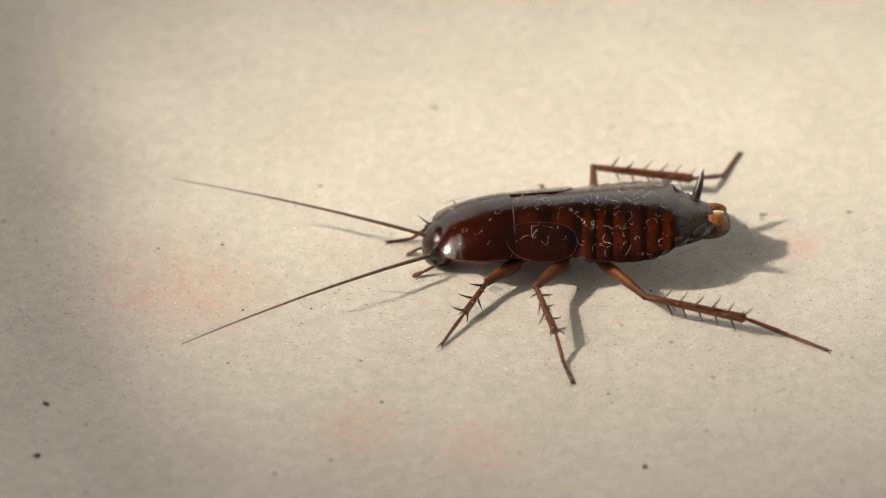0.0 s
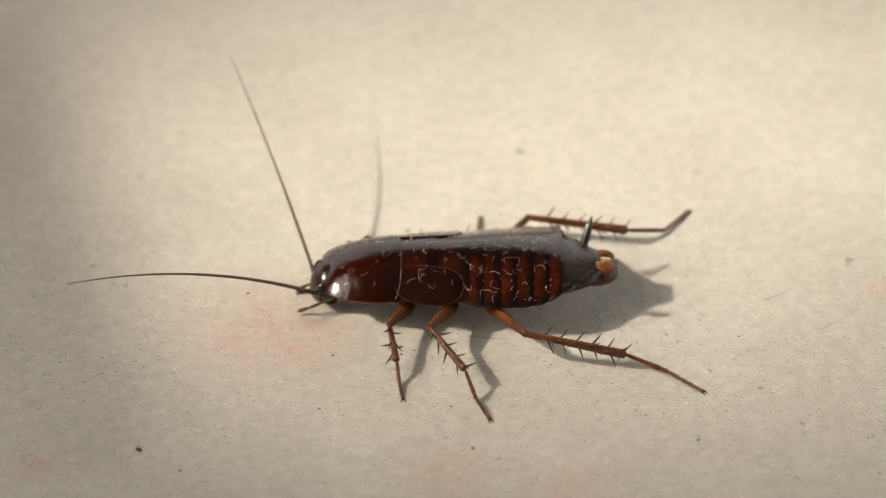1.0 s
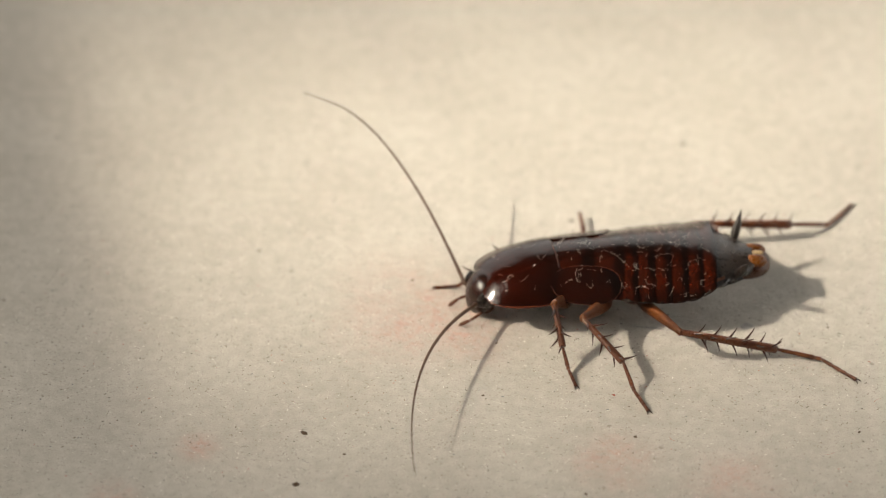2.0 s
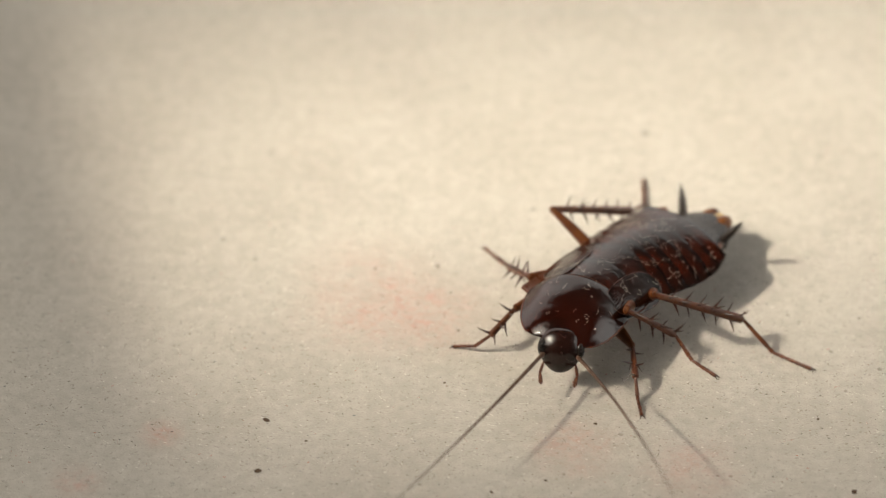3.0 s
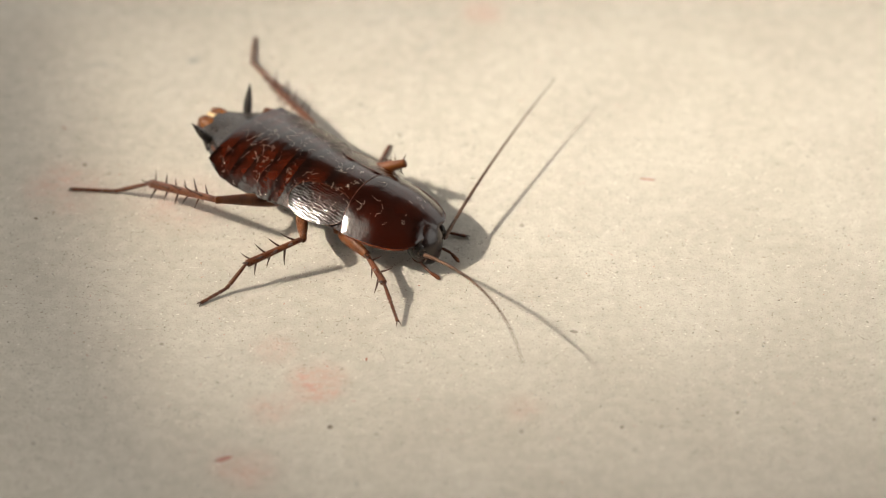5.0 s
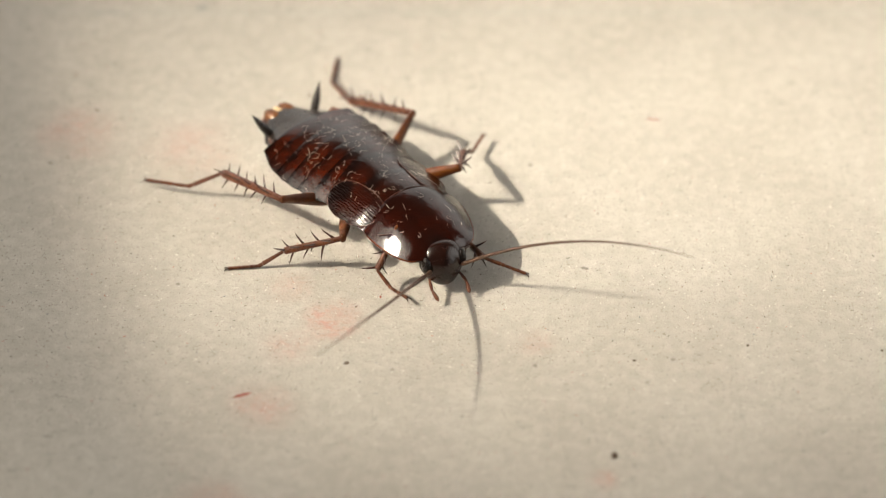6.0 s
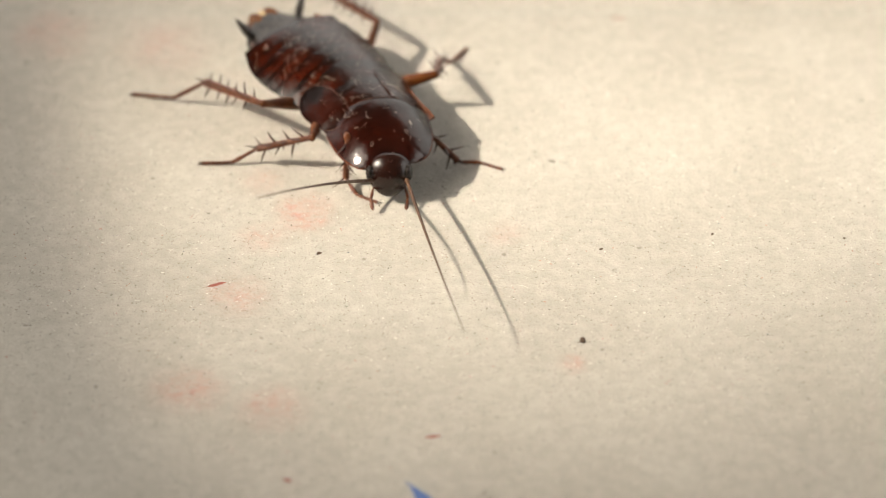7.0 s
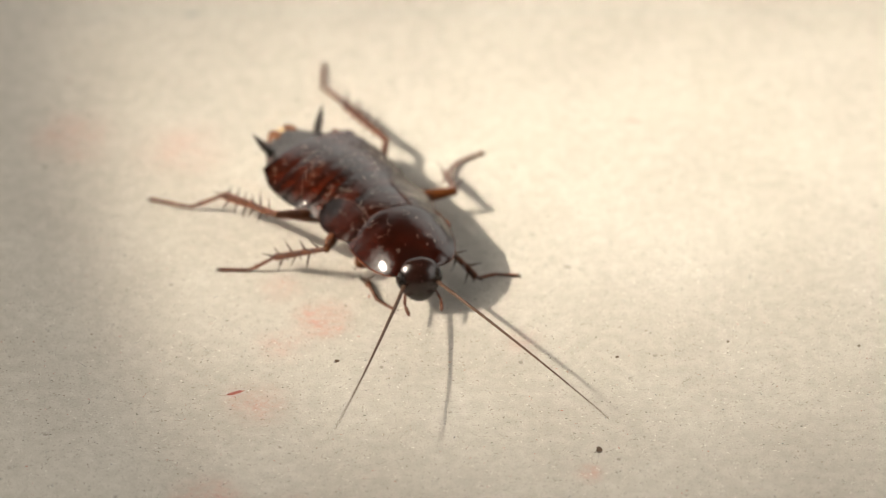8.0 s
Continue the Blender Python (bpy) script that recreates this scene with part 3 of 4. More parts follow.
        hip = hip - Vector(((0.9, 0.9, 0.0)[n], 0, 0))
        coxa = tube_data([root, root.lerp(hip, 0.3), root.lerp(hip, 0.75), hip], [0.75, 0.95, 0.75, 0.45], 12)
        part("coxa", mesh_of("coxa", *coxa, THIGH), roach, "orange-brown hip joint")
        fat = (0.62, 0.62, 0.55)[n]
        MOVING["femur" + key] = part("femur", thigh_mesh(THIGHS[n], fat), roach, "orange-brown upper leg")
        shin = MOVING["tibia" + key] = part("tibia", shin_mesh(SHINS[n], (0.25, 0.27, 0.33)[n]), roach, "brown spiny lower leg")
        rng = random.Random(key)
        count = (9, 14, 22)[n]
        for i in range(count):
            f = 0.14 + 0.82 * i / (count - 1)
            roll = (40, -40, 150, -150)[i % 4] + rng.uniform(-18, 18)
            m = pose(SHINS[n] * f * MM, 0, 0) @ pose(0, 0, 0, roll, 0, 0) @ pose(0, 0, 0.16 * MM, 0, -rng.uniform(44, 62), 0)
            m = m @ Matrix.Diagonal((*[rng.uniform(0.95, 1.35)] * 3, 1))
            part("spine", spine, shin, m=m)
        MOVING["tarsus" + key] = part("tarsus", foot_mesh("tarsus", FEET_LONG[n] * FOOT_SPLIT, (0.16, 0.17, 0.185)[n], (0.84, 0.16)), roach, "thin jointed brown foot")
        toe = MOVING["toe" + key] = part("toe", foot_mesh("toe", FEET_LONG[n] * FOOT_SPLIT, (0.14, 0.15, 0.155)[n], (0.30, 0.24, 0.14, 0.32)), roach, "thin jointed brown toe")
        part("claw", claw, toe, m=pose(FEET_LONG[n] * FOOT_SPLIT * MM, 0, 0))
    part("lint", mesh_of("lint", *lint_data(3, 130, (12.5, 19.5), (0.0, 0.95)), LINT), roach, "pale curled lint and dust on the back", kind="stuff")
    MOVING["lint"] = part("lint", mesh_of("lint", *lint_data(4, 60, (7.0, 12.3), (0.0, 0.75)), LINT), roach, "pale curled lint and dust on the back", kind="stuff")
    part("lint", mesh_of("lint", *lint_data(5, 24, (2.6, 6.6), (0.0, 0.75)), LINT), MOVING["shield"], "pale curled lint", kind="stuff")
    return roach


def tail_plate(s0, s1, w0, w1, z0, z1, drop, notch=0.0):
    """A dull plate of the tail, arched across; notch cuts its hind edge into two lobes."""
    rows = []
    for i in range(10):
        f = i / 9
        w = w0 + (w1 - w0) * f ** 1.3
        row = []
        for j in range(21):
            u = -1 + 2 * j / 20
            s = s0 + (s1 - s0) * f - f * f * (0.55 * abs(u) ** 3 + notch * (1 - u * u) ** 6)
            row.append(Vector((MID - s, w * u, z0 + (z1 - z0) * f - drop * abs(u) ** 2.2)))
        rows.append(row)
    return grid_shell(rows, 0.22)


roach = cockroach()


# ---- what moves ----
FEET, FEELER, STANCE = {}, {}, {}
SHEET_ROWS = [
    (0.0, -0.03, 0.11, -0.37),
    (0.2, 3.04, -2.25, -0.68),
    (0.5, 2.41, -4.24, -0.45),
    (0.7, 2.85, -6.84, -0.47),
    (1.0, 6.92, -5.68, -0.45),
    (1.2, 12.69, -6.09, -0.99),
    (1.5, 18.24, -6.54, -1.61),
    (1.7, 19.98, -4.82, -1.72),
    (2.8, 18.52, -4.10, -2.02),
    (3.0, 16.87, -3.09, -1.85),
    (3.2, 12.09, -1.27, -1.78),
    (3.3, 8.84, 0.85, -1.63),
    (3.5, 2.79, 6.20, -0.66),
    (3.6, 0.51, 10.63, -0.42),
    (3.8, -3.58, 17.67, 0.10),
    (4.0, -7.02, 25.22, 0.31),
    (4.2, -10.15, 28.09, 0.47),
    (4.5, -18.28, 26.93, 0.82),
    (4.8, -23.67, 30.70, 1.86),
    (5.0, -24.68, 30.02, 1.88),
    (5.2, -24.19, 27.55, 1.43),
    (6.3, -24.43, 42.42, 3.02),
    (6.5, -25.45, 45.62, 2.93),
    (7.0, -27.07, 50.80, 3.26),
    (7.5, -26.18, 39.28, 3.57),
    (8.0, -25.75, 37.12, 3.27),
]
BODY_ROWS = [
    (0.0, 10.46, -0.90, -180.0, 8.6, 1.2),
    (0.2, 7.37, -0.02, -181.5, 9.5, 1.6),
    (0.5, 3.61, -0.54, -186.9, 10.9, 2.1),
    (0.7, -0.49, -1.68, -178.4, 7.8, 1.3),
    (1.0, -5.25, -0.89, -179.7, 3.4, -0.0),
    (1.2, -6.81, -1.61, -181.8, 7.5, 0.8),
    (1.5, -7.20, -1.69, -180.7, 13.8, 2.0),
    (2.8, -3.23, -2.37, -159.8, 9.6, -4.4),
    (3.0, -3.01, -4.24, -135.2, 32.9, -5.5),
    (3.2, -2.41, -5.99, -108.6, 4.4, -2.7),
    (3.3, -1.81, -6.45, -104.2, 12.4, -1.4),
    (3.5, -0.25, -9.59, -90.5, 19.0, 1.3),
    (3.6, 0.76, -12.16, -80.9, 20.4, 1.4),
    (3.8, 2.53, -13.37, -72.3, 20.4, 1.7),
    (4.0, 6.34, -16.23, -58.6, 2.7, 2.0),
    (4.2, 8.02, -19.89, -54.7, -8.7, 1.8),
    (4.5, 8.68, -23.22, -58.3, -5.3, 1.4),
    (4.8, 13.01, -25.30, -42.8, -9.1, 0.8),
    (5.0, 13.99, -25.63, -41.6, 3.9, 0.5),
    (5.2, 14.73, -26.30, -39.4, -2.4, 0.3),
    (6.3, 17.35, -34.94, -54.8, -18.1, -1.3),
    (6.5, 17.47, -34.79, -54.8, -23.2, -1.5),
    (7.0, 17.27, -34.96, -55.8, -28.2, -0.2),
    (7.5, 17.44, -35.87, -56.5, -28.6, -2.7),
    (8.0, 17.38, -35.89, -56.4, -19.4, -3.8),
]
# how far the head is drawn in under the neck shield
TUCK = [(0.0, 0.3), (1.5, 0.3), (3.0, 0.15), (3.5, 1.2), (4.0, 0.6), (4.5, 0.5), (5.0, 0.6), (6.5, 0.0), (8.0, 0.0)]
FEET["LF"] = [(0.0, -0.2, -12.6), (0.2, -2.8, -11.6), (0.5, -2.0, -11.9), (0.7, -10.4, -13.1), (1.0, -9.9, -13.3), (1.2, -10.1, -13.3), (1.5, -9.3, -13.2), (2.8, -9.1, -13.1), (3.0, -0.9, -18.0), (3.2, -0.3, -19.1), (3.3, -0.1, -18.7), (3.5, 7.7, -20.9), (3.6, 7.1, -23.6), (3.8, 15.9, -22.4), (4.0, 18.8, -23.8), (4.2, 18.8, -23.7), (4.5, 20.6, -25.4), (4.8, 25.0, -29.9), (5.0, 25.5, -29.4), (5.2, 27.4, -30.0), (6.3, 29.3, -42.4)]
FEET["LM"] = [(0.0, 10.0, -16.7), (0.2, 10.1, -16.5), (0.5, 3.2, -15.4), (0.7, 3.5, -15.2), (1.0, -3.2, -15.7), (1.2, -3.3, -16.2), (1.5, -3.5, -16.0), (2.8, 3.6, -15.1), (3.0, 4.8, -13.0), (3.2, 7.8, -13.2), (3.3, 8.0, -12.9), (3.5, 8.9, -4.4), (3.6, 13.5, -11.1), (3.8, 13.9, -11.3), (4.0, 13.7, -11.2), (4.2, 13.7, -10.6), (4.5, 19.7, -18.1), (4.8, 19.7, -17.9), (5.0, 19.8, -17.5), (5.2, 19.9, -18.4), (6.3, 27.5, -26.1)]
FEET["LH"] = [(0.0, 29.6, -12.7), (0.2, 21.3, -13.6), (0.5, 20.3, -13.7), (0.7, 20.0, -14.0), (1.0, 13.2, -12.2), (1.2, 13.2, -12.7), (1.5, 13.3, -12.1), (2.8, 12.5, -11.6), (3.0, 12.3, -11.9), (3.2, 10.5, 6.1), (3.3, 8.4, 3.7), (3.5, 8.6, 3.8), (3.6, 8.5, 3.9), (3.8, 8.5, 3.9), (4.0, 8.5, 4.0), (4.2, 9.8, -0.8), (4.5, 9.3, -2.3), (4.8, 9.2, -2.4), (5.0, 9.2, -2.5), (5.2, 8.8, -3.6), (6.3, 15.1, -13.1)]
FEET["RF"] = [(0.0, -4.2, 0.6), (0.2, -8.5, 0.0), (0.5, -9.1, 0.2), (0.7, -13.4, -1.9), (1.0, -18.2, -0.2), (1.2, -19.9, 0.3), (1.5, -20.4, -1.2), (2.8, -17.7, -5.1), (3.0, -15.7, -10.0), (3.2, -11.6, -16.4), (3.3, -7.4, -22.4), (3.5, -7.2, -22.4), (3.6, -7.6, -22.0), (3.8, 2.0, -29.0), (4.0, 1.9, -29.3), (4.2, 7.3, -34.4), (4.5, 8.3, -36.7), (4.8, 7.6, -36.5), (5.0, 20.1, -40.9), (5.2, 20.0, -40.9), (6.3, 19.3, -46.2)]
FEET["RM"] = [(0.0, 7.8, 8.0), (0.2, 5.8, 9.3), (0.5, 0.9, 9.7), (0.7, -3.8, 11.5), (1.0, -4.0, 9.5), (1.2, -3.8, 9.5), (1.5, -3.9, 9.4), (2.8, -9.8, 7.8), (3.0, -13.6, 2.6), (3.2, -14.7, -6.3), (3.3, -14.7, -6.2), (3.5, -14.5, -6.2), (3.6, -9.6, -20.2), (3.8, -9.5, -20.5), (4.0, -8.3, -21.0), (4.2, -1.6, -29.9), (4.5, -1.8, -29.6), (4.8, 4.5, -36.9), (5.0, 4.8, -37.1), (5.2, 4.5, -37.0), (6.3, 5.7, -40.3)]
FEET["RH"] = [(0.0, 23.7, 12.4), (0.2, 23.6, 12.4), (0.5, 17.0, 14.6), (0.7, 12.4, 10.7), (1.0, 12.7, 10.6), (1.2, 12.7, 10.8), (1.5, 12.8, 10.6), (2.8, -0.6, 12.3), (3.0, -0.9, 12.0), (3.2, -0.6, 12.5), (3.3, -0.8, 12.3), (3.5, -11.8, -1.7), (3.6, -11.9, -1.7), (3.8, -11.9, -1.7), (4.0, -9.8, -15.5), (4.2, -9.7, -14.9), (4.5, -10.1, -14.5), (4.8, -5.6, -22.2), (5.0, -5.4, -22.3), (5.2, -5.7, -22.7), (6.3, 0.4, -30.8)]
FEELER["L"] = [(0.0, -9.7, -8.5, 2.3, -19.5, -12.3, 0.4), (0.2, -14.1, -4.6, 3.7, -23.3, -9.2, 3.2), (0.3, -13.2, -6.0, 5.4, -21.7, -14.3, 6.6), (0.5, -15.1, -10.6, 2.3, -20.2, -20.3, 0.4), (0.7, -20.4, -9.8, 2.3, -28.9, -17.0, 0.4), (0.9, -25.4, -6.1, 2.3, -35.3, -8.7, 0.4), (1.0, -25.8, -5.9, 6.4, -35.1, -9.8, 8.6), (1.2, -24.4, -11.4, 3.8, -30.4, -20.0, 3.4), (1.5, -22.4, -14.8, 2.6, -24.7, -24.3, 1.0), (1.7, -22.4, -14.8, 2.8, -24.0, -25.3, 1.4), (2.8, -9.2, -19.0, 3.6, -5.7, -29.7, 3.0), (3.0, -2.1, -24.5, 5.2, 1.5, -34.8, 6.2)]
FEELER["L"] += [(3.2, 6.7, -19.0, 2.3, 16.8, -21.6, 0.4), (3.3, 9.0, -23.8, 2.3, 17.7, -26.2, 0.4), (3.5, 9.4, -31.7, 3.0, 14.9, -39.2, 1.8), (3.6, 12.3, -31.8, 6.5, 17.8, -40.6, 8.8), (3.8, 19.0, -23.8, 3.4, 29.1, -23.5, 2.6), (4.0, 22.1, -34.2, 4.2, 30.4, -37.8, 4.2), (4.2, 22.6, -38.5, 2.4, 29.9, -44.1, 0.6), (4.5, 24.5, -40.5, 2.3, 32.6, -44.5, 0.4), (4.6, 26.7, -31.9, 3.2, 35.5, -27.1, 2.2), (4.8, 30.1, -29.3, 3.1, 38.8, -25.3, 2.0), (5.0, 28.1, -22.6, 2.7, 33.5, -12.3, 3.0), (5.2, 33.7, -34.7, 3.5, 43.7, -34.1, 2.8)]
FEELER["L"] += [(6.3, 30.3, -52.3, 7.9, 36.9, -59.4, 11.6), (6.5, 28.5, -57.6, 3.4, 33.9, -66.4, 2.8), (6.7, 24.6, -58.1, 3.9, 28.4, -67.5, 3.6), (7.0, 23.2, -58.4, 3.9, 25.2, -68.5, 3.6), (7.1, 21.5, -59.3, 5.3, 23.9, -68.8, 6.4), (7.3, 22.6, -60.7, 3.9, 25.5, -68.8, 3.6), (7.5, 25.9, -59.1, 4.9, 29.3, -67.9, 5.6), (7.7, 29.2, -54.3, 6.1, 35.9, -62.2, 8.0), (8.0, 29.0, -56.1, 3.6, 34.6, -64.0, 3.2)]
FEELER["R"] = [(0.0, -10.8, 1.2, 3.3, -20.7, 5.5, 2.4), (0.2, -7.4, 9.5, 2.3, -10.9, 19.9, 0.4), (0.3, -8.5, 10.2, 2.3, -11.6, 19.2, 0.4), (0.5, -15.9, 3.5, 2.3, -24.6, 9.0, 0.4), (0.7, -22.0, -0.8, 2.6, -32.2, 1.7, 1.0), (0.9, -22.3, 6.1, 4.5, -28.8, 15.4, 4.8), (1.0, -20.5, 8.4, 6.9, -24.2, 18.6, 9.6), (1.2, -24.8, 5.4, 2.3, -30.7, 15.3, 0.4), (1.5, -28.2, -0.5, 2.3, -38.6, 3.0, 0.4), (1.7, -24.4, 7.8, 9.1, -28.6, 10.8, 14.0), (2.8, -22.7, -13.5, 2.3, -31.7, -17.4, 0.4), (3.0, -13.8, -23.9, 3.6, -19.4, -32.1, 3.0)]
FEELER["R"] += [(3.2, -5.9, -27.8, 4.7, -7.0, -40.3, 5.2), (3.3, -3.3, -29.3, 4.3, -3.5, -41.2, 4.4), (3.5, 1.3, -32.3, 3.2, 0.6, -44.4, 2.2), (3.6, 6.1, -34.3, 7.4, 6.4, -45.5, 10.6), (3.8, 11.0, -33.6, 2.8, 14.3, -45.7, 1.4), (4.0, 16.9, -37.4, 4.2, 20.4, -46.5, 4.2), (4.2, 8.1, -42.7, 2.3, 3.4, -50.9, 0.4), (4.5, 13.5, -45.6, 3.2, 8.5, -56.0, 2.2), (4.6, 17.3, -46.0, 2.9, 18.5, -56.9, 1.6), (4.8, 26.0, -43.6, 3.0, 31.3, -53.3, 1.8), (5.0, 26.6, -43.2, 5.2, 28.8, -52.8, 6.6), (5.2, 22.4, -47.2, 5.3, 20.8, -57.6, 6.4)]
FEELER["R"] += [(6.3, 15.8, -55.7, 7.6, 10.5, -63.7, 11.0), (6.5, 15.8, -53.6, 9.6, 12.1, -62.6, 15.0), (7.0, 14.4, -55.1, 8.8, 9.2, -62.6, 13.4), (7.3, 8.5, -52.8, 5.9, 2.3, -56.7, 7.6), (7.5, 13.0, -56.3, 4.5, 6.7, -64.2, 4.8), (7.7, 16.4, -57.5, 5.4, 10.8, -66.8, 6.6), (8.0, 17.1, -57.6, 4.8, 14.4, -65.7, 5.6)]
STANCE["LF"] = [(0.0, 4, 0.57, 53), (0.5, 17, 1.39, 48), (1.0, 9, 1.23, 50), (1.5, 17, 1.43, 50), (3.0, -12, 1.38, -93), (3.5, 17, 2.76, -32), (4.0, 60, 2.09, -38), (4.5, 7, 0.51, 48), (5.0, 7, 1.21, 48), (6.5, 70, 1.45, 19), (7.0, 23, 0.36, 32), (7.5, 35, 0.36, 41), (8.0, 43, 0.57, 32)]
STANCE["LM"] = [(0.0, 12, 1.47, 62), (0.5, 13, 1.83, 56), (1.0, 11, 1.82, 61), (1.5, 12, 1.75, 56), (3.0, 0, 1.71, 51), (3.5, 21, 1.86, 223), (4.0, 19, 2.12, 254), (4.5, 13, 1.51, 411), (5.0, 13, 1.21, 411), (6.5, 15, 1.47, 417), (7.0, 8, 1.6, 416), (7.5, 11, 1.11, 414), (8.0, -5, 0.42, 432)]
STANCE["LH"] = [(0.0, 11, 1.69, 78), (0.5, 9, 2.12, 65), (1.0, 1, 1.21, 65), (1.5, 0, 0.36, 68), (3.0, -2, 1.9, 54), (3.5, 9, 2.29, 48), (4.0, -8, 1.17, 58), (4.5, -3, 1.26, 61), (5.0, -3, 0.36, 61), (6.5, -2, 0.87, 59), (7.0, 2, 1.54, 60), (7.5, 4, 0.46, 61), (8.0, 2, 0.36, 65)]
STANCE["RF"] = [(0.0, 0, 1.21, -40), (0.5, 0, 1.21, -40), (1.0, 0, 1.21, -40), (1.5, 0, 1.21, -40), (3.0, 45, 1.84, -76), (3.5, 27, 1.81, 42), (4.0, 19, 2.41, 85), (4.5, 16, 3.08, 48), (5.0, 9, 1.45, 57), (6.5, -39, 0.85, 14), (7.0, -30, 0.61, 0), (7.5, -1, 0.36, -38), (8.0, -17, 0.36, -156)]
STANCE["RM"] = [(0.0, -5, 1.21, 101), (0.5, -5, 1.21, 101), (1.0, -5, 1.21, 101), (1.5, -5, 1.21, 101), (3.0, 26, 1.13, 64), (3.5, -2, 1.23, 58), (4.0, 7, 0.7, 72), (4.5, 20, 2.13, 58), (5.0, 12, 1.96, 62), (6.5, 22, 1.26, 65), (7.0, 19, 1.49, 60), (7.5, 15, 1.26, 61), (8.0, 17, 1.22, 62)]
STANCE["RH"] = [(0.0, -11, 1.49, 86), (0.5, 4, 0.36, 72), (1.0, -12, 1.34, 81), (1.5, -15, 1.36, 81), (3.0, -2, 1.24, 61), (3.5, 0, 2.09, 61), (4.0, 0, 2.07, 62), (4.5, -13, 1.96, 60), (5.0, 2, 1.83, 58), (6.5, 3, 2.16, 61), (7.0, 4, 2.56, 59), (7.5, 4, 1.86, 59), (8.0, 4, 1.73, 59)]


def glide(t, rows):
    """Smooth monotone run through rows of (t, values...)."""
    ts = [r[0] for r in rows]
    if t <= ts[0]:
        return np.array(rows[0][1:], float)
    if t >= ts[-1]:
        return np.array(rows[-1][1:], float)
    i = max(k for k in range(len(ts)) if ts[k] <= t)
    v = [np.array(r[1:], float) for r in rows]

    def slope(k):
        if k in (0, len(ts) - 1):
            return v[k] * 0
        a, b = (v[k] - v[k - 1]) / (ts[k] - ts[k - 1]), (v[k + 1] - v[k]) / (ts[k + 1] - ts[k])
        return np.where(a * b > 0, 2 * a * b / np.where(np.abs(a + b) < 1e-9, 1, a + b), 0)
    h = ts[i + 1] - ts[i]
    f = (t - ts[i]) / h
    return ((2 * f ** 3 - 3 * f ** 2 + 1) * v[i] + (f ** 3 - 2 * f ** 2 + f) * h * slope(i)
            + (-2 * f ** 3 + 3 * f ** 2) * v[i + 1] + (f ** 3 - f ** 2) * h * slope(i + 1))


def step_to(t, rows, late=0):
    """A foot on the sheet: it stands, lifts, swings over and stands again."""
    if t >= rows[-1][0]:
        return Vector((*rows[-1][1:], 0.12))
    i = max(k for k in range(len(rows)) if rows[k][0] <= t)
    (t0, x0, y0), (t1, x1, y1) = rows[i], rows[i + 1]
    far = math.hypot(x1 - x0, y1 - y0)
    f = (t - t0) / (t1 - t0)
    if t1 - t0 > 0.6:
        f = min(max((f - (0.15, 0.50)[late]) / 0.3, 0), 1)
    g = f * f * (3 - 2 * f)
    lift = min(1.6, 0.25 * far) * math.sin(math.pi * g) if far > 1.0 else 0.0
    return Vector((x0 + (x1 - x0) * g, y0 + (y1 - y0) * g, 0.12 + lift))


def aimed(start, end, up=Vector((0, 0, 1))):
    """Pose (in metres) with x running from start to end."""
    x = (end - start).normalized()
    y = up.cross(x)
    if y.length < 1e-4:
        y = Vector((0, 1, 0))
    y.normalize()
    z = x.cross(y)
    m = Matrix((x, y, z)).transposed().to_4x4()
    return Matrix.Translation(start * MM) @ m


def leg_points(key, foot, stance, rise_of):
    """Hip, knee, ankle, bend of the foot and tip in the body's space; stance gives the foot's turn, the ankle's height and the knee's roll;
    rise_of tells a point's height over the sheet."""
    x, side, n = LEGS[key]
    hip = HIPS[key]
    thigh, shin, tarsus = THIGHS[n], SHINS[n], FEET_LONG[n]
    turn, high, roll = stance
    flat = Vector((hip.x - foot.x, hip.y - foot.y, 0)).normalized()
    flat = Matrix.Rotation(radians(turn * side), 3, "Z") @ flat
    ankle = foot + flat * math.sqrt(tarsus ** 2 - high ** 2) + Vector((0, 0, high))
    way = ankle - hip
    d = way.length
    reach = min(max(d, abs(thigh - shin) + 0.4), (thigh + shin) * 0.995)
    ankle = hip + way * (reach / d)
    ankle.z += max(0.0, 0.45 - rise_of(ankle))
    d = min(max((ankle - hip).length, abs(thigh - shin) + 0.1), (thigh + shin) * 0.999)
    along = (thigh ** 2 - shin ** 2 + d * d) / (2 * d)
    rise = math.sqrt(max(thigh ** 2 - along ** 2, 0))
    axis = (ankle - hip).normalized()
    up = (Vector((0, 0, 1)) - axis * axis.z).normalized()
    out = axis.cross(up) * side
    knee = hip + axis * along + (up * math.cos(radians(roll)) + out * math.sin(radians(roll))) * rise
    ankle = knee + (ankle - knee).normalized() * shin
    line = foot - ankle
    half = min(line.length / 2, tarsus * FOOT_SPLIT)
    axis = line.normalized()
    foot = ankle + axis * half * 2
    sag = math.sqrt(max((tarsus * FOOT_SPLIT) ** 2 - half * half, 0.0))
    down = -(Vector((0, 0, 1)) - axis * axis.z).normalized()
    across = axis.cross(down) * side
    middle = (ankle + foot) / 2
    for k in range(19):
        a = radians(10 * k)
        bend = middle + (down * math.cos(a) + across * math.sin(a)) * sag
        if rise_of(bend) > 0.2:
            break
    return hip, knee, ankle, bend, foot


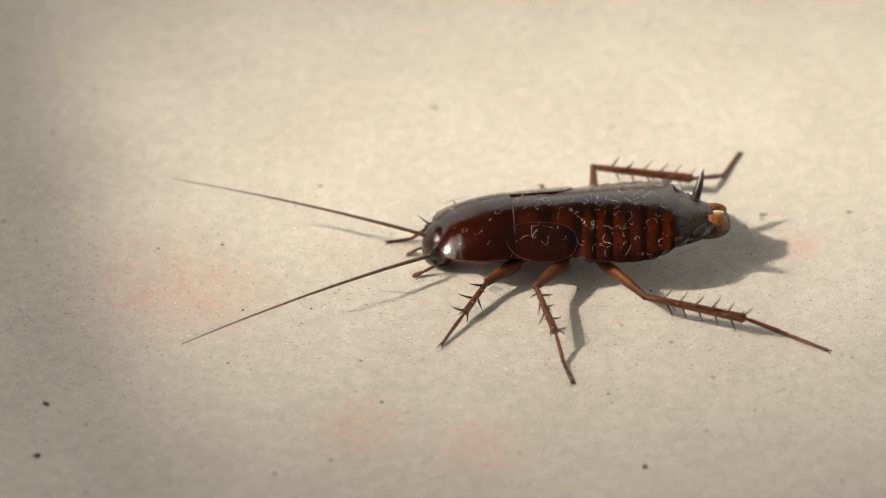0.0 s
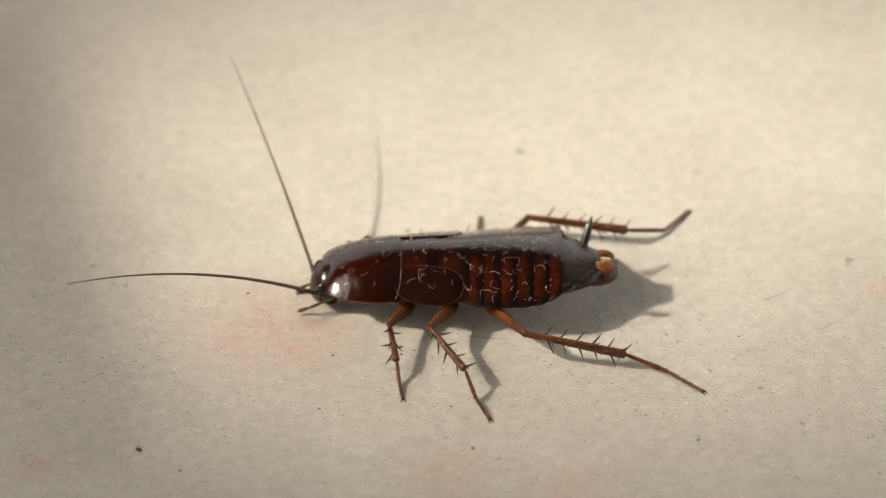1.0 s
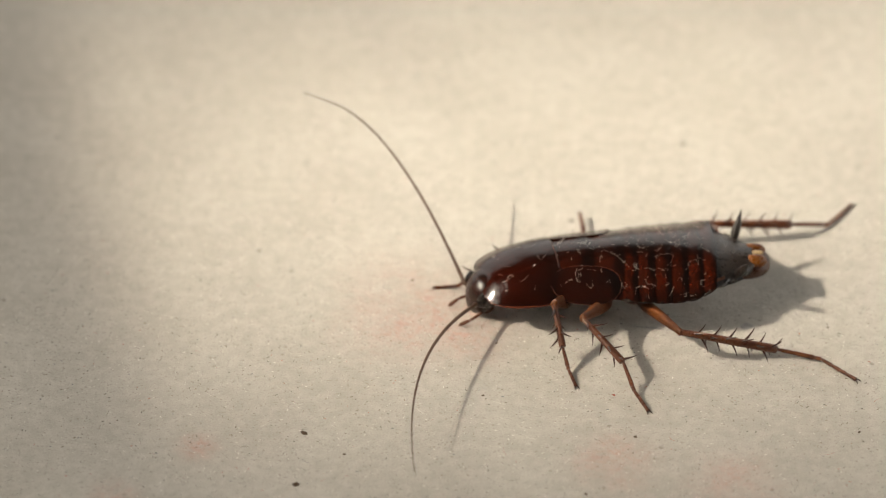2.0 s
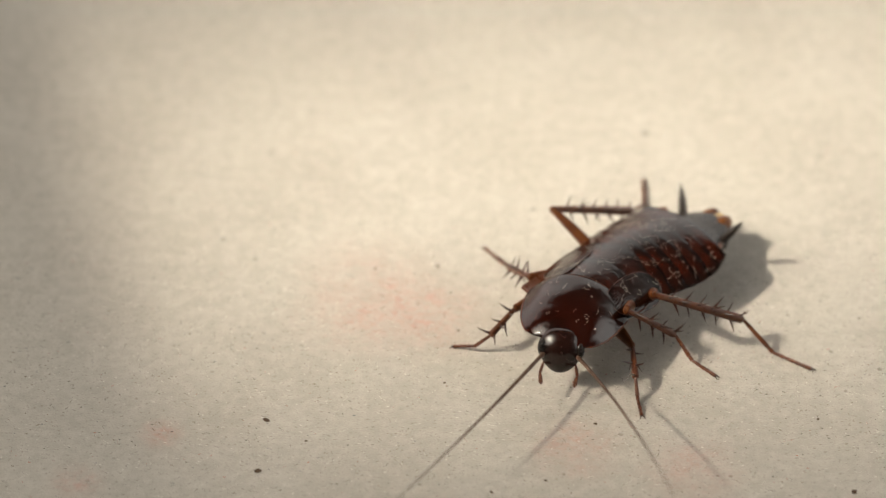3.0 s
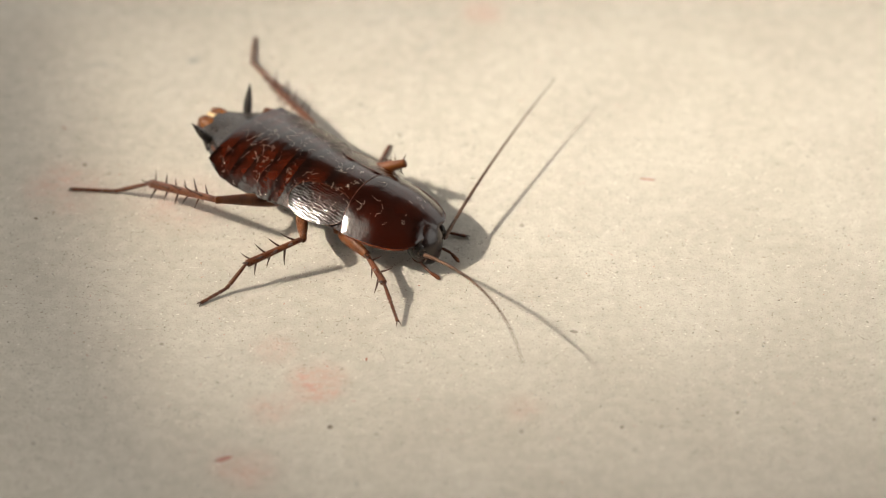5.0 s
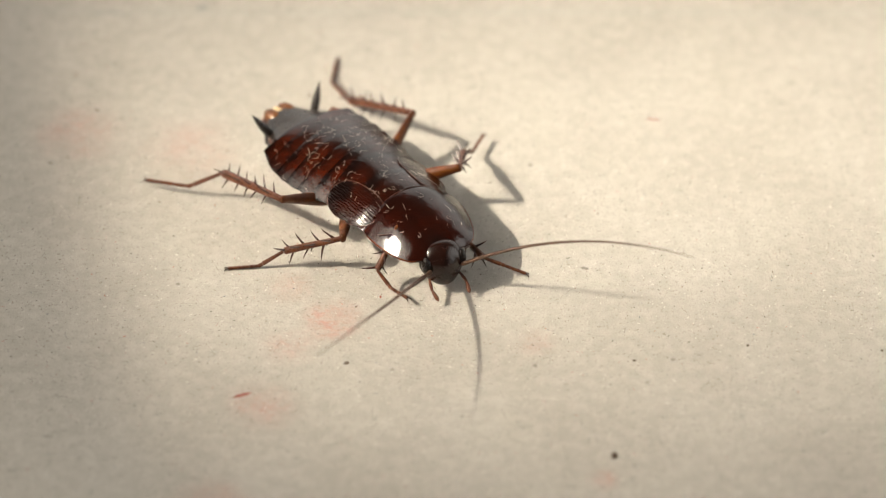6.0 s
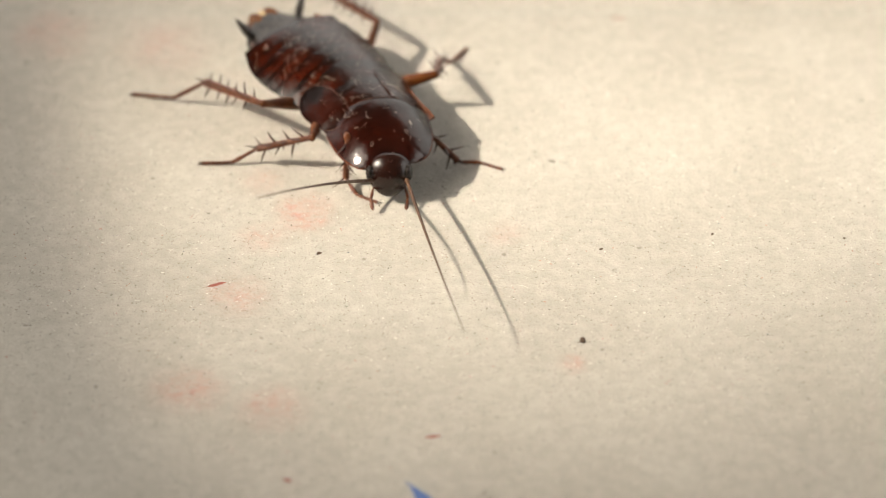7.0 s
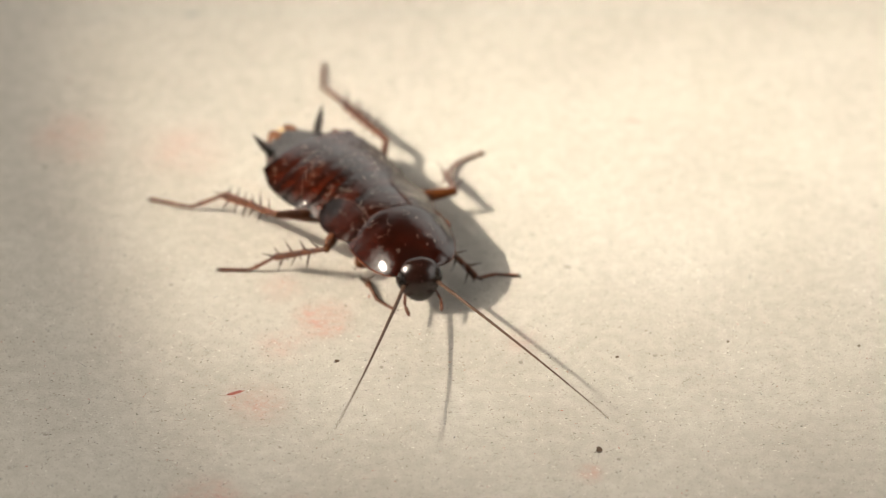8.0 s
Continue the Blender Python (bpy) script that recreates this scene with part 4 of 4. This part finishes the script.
def feeler_points(base, mid, tip):
    """Joints, evenly spaced, along a bow through base, mid and tip."""
    ctrl = mid * 2 - (base + tip) * 0.5
    pts = []
    for k in range(61):
        f = k / 60
        pts.append(base * (1 - f) ** 2 + ctrl * 2 * f * (1 - f) + tip * f * f)
    out, long, left = [base], FEELER_LONG / SEGMENTS, 0.0
    for a, b in zip(pts, pts[1:]):
        seg = (b - a).length
        while left + seg >= long and len(out) <= SEGMENTS:
            p = a.lerp(b, (long - left) / seg)
            out.append(p)
            a, seg, left = p, (b - p).length, 0.0
        left += seg
    way = (pts[-1] - pts[-2]).normalized()
    while len(out) <= SEGMENTS:
        out.append(out[-1] + way * long)
    return out


def motions():
    times = [k / 10 for k in range(81)]
    rows = {key: [] for key in MOVING}
    ground, trunk = [], []
    for t in times:
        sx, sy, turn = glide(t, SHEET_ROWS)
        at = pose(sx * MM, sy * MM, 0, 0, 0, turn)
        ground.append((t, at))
        x, y, heading, yaw, pitch = glide(t, BODY_ROWS)
        own = pose(x * MM, y * MM, 0.35 * MM, 0, pitch, heading)
        trunk.append((t, at @ own))
        back = Matrix.Diagonal((1 / MM, 1 / MM, 1 / MM, 1)) @ own.inverted() @ Matrix.Diagonal((MM, MM, MM, 1))
        sway = Matrix.Translation(LOIN * MM) @ pose(0, 0, 0, 0, 0, yaw * 0.35) @ Matrix.Translation(-LOIN * MM)
        bend = sway @ Matrix.Translation(WAIST * MM) @ pose(0, 0, 0, 0, 0, yaw * 0.45) @ Matrix.Translation(-WAIST * MM)
        tuck = glide(t, TUCK)[0]
        nod = bend @ pose(-0.6 * tuck * MM, 0, -0.38 * tuck * MM) @ Matrix.Translation(NECK * MM) @ pose(0, 0, 0, 0, 0, yaw * 0.5) @ Matrix.Translation(-NECK * MM)
        rows["shield"].append((t, bend))
        for key in ("mesonotum", "metanotum", "stub1", "stub-1", "lint"):
            rows[key].append((t, sway))
        rows["head"].append((t, nod))
        for side, key in ((1, "L"), (-1, "R")):
            base = (nod @ (Vector((MID - 0.2, 1.4 * side, 1.95)) * MM)) / MM
            m = glide(t, FEELER[key])
            joints = feeler_points(base, back @ Vector(m[:3]), back @ Vector(m[3:]))
            root = aimed(joints[0], joints[1])
            rows["antenna" + key].append((t, root))
            for i in range(SEGMENTS):
                rows["joint%s%d" % (key, i)].append((t, root.inverted() @ aimed(joints[i], joints[i + 1])))
        for key in LEGS:
            hip, knee, ankle, bend, foot = leg_points(key, back @ step_to(t, FEET[key], key in ("RF", "LM", "RH")), glide(t, STANCE[key]),
                                                      lambda p: (own @ (p * MM)).z / MM)
            socket = hip - Vector(((1.0, 1.0, 0.0)[LEGS[key][2]], 0, 0))
            rows["femur" + key].append((t, aimed(knee - (knee - socket).normalized() * THIGHS[LEGS[key][2]], knee)))
            rows["tibia" + key].append((t, aimed(knee, ankle)))
            rows["tarsus" + key].append((t, aimed(ankle, bend)))
            rows["toe" + key].append((t, aimed(bend, foot)))
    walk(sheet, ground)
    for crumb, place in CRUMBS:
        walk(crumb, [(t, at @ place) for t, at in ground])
    walk(roach, trunk)
    for key, ob in MOVING.items():
        walk(ob, rows[key])


motions()
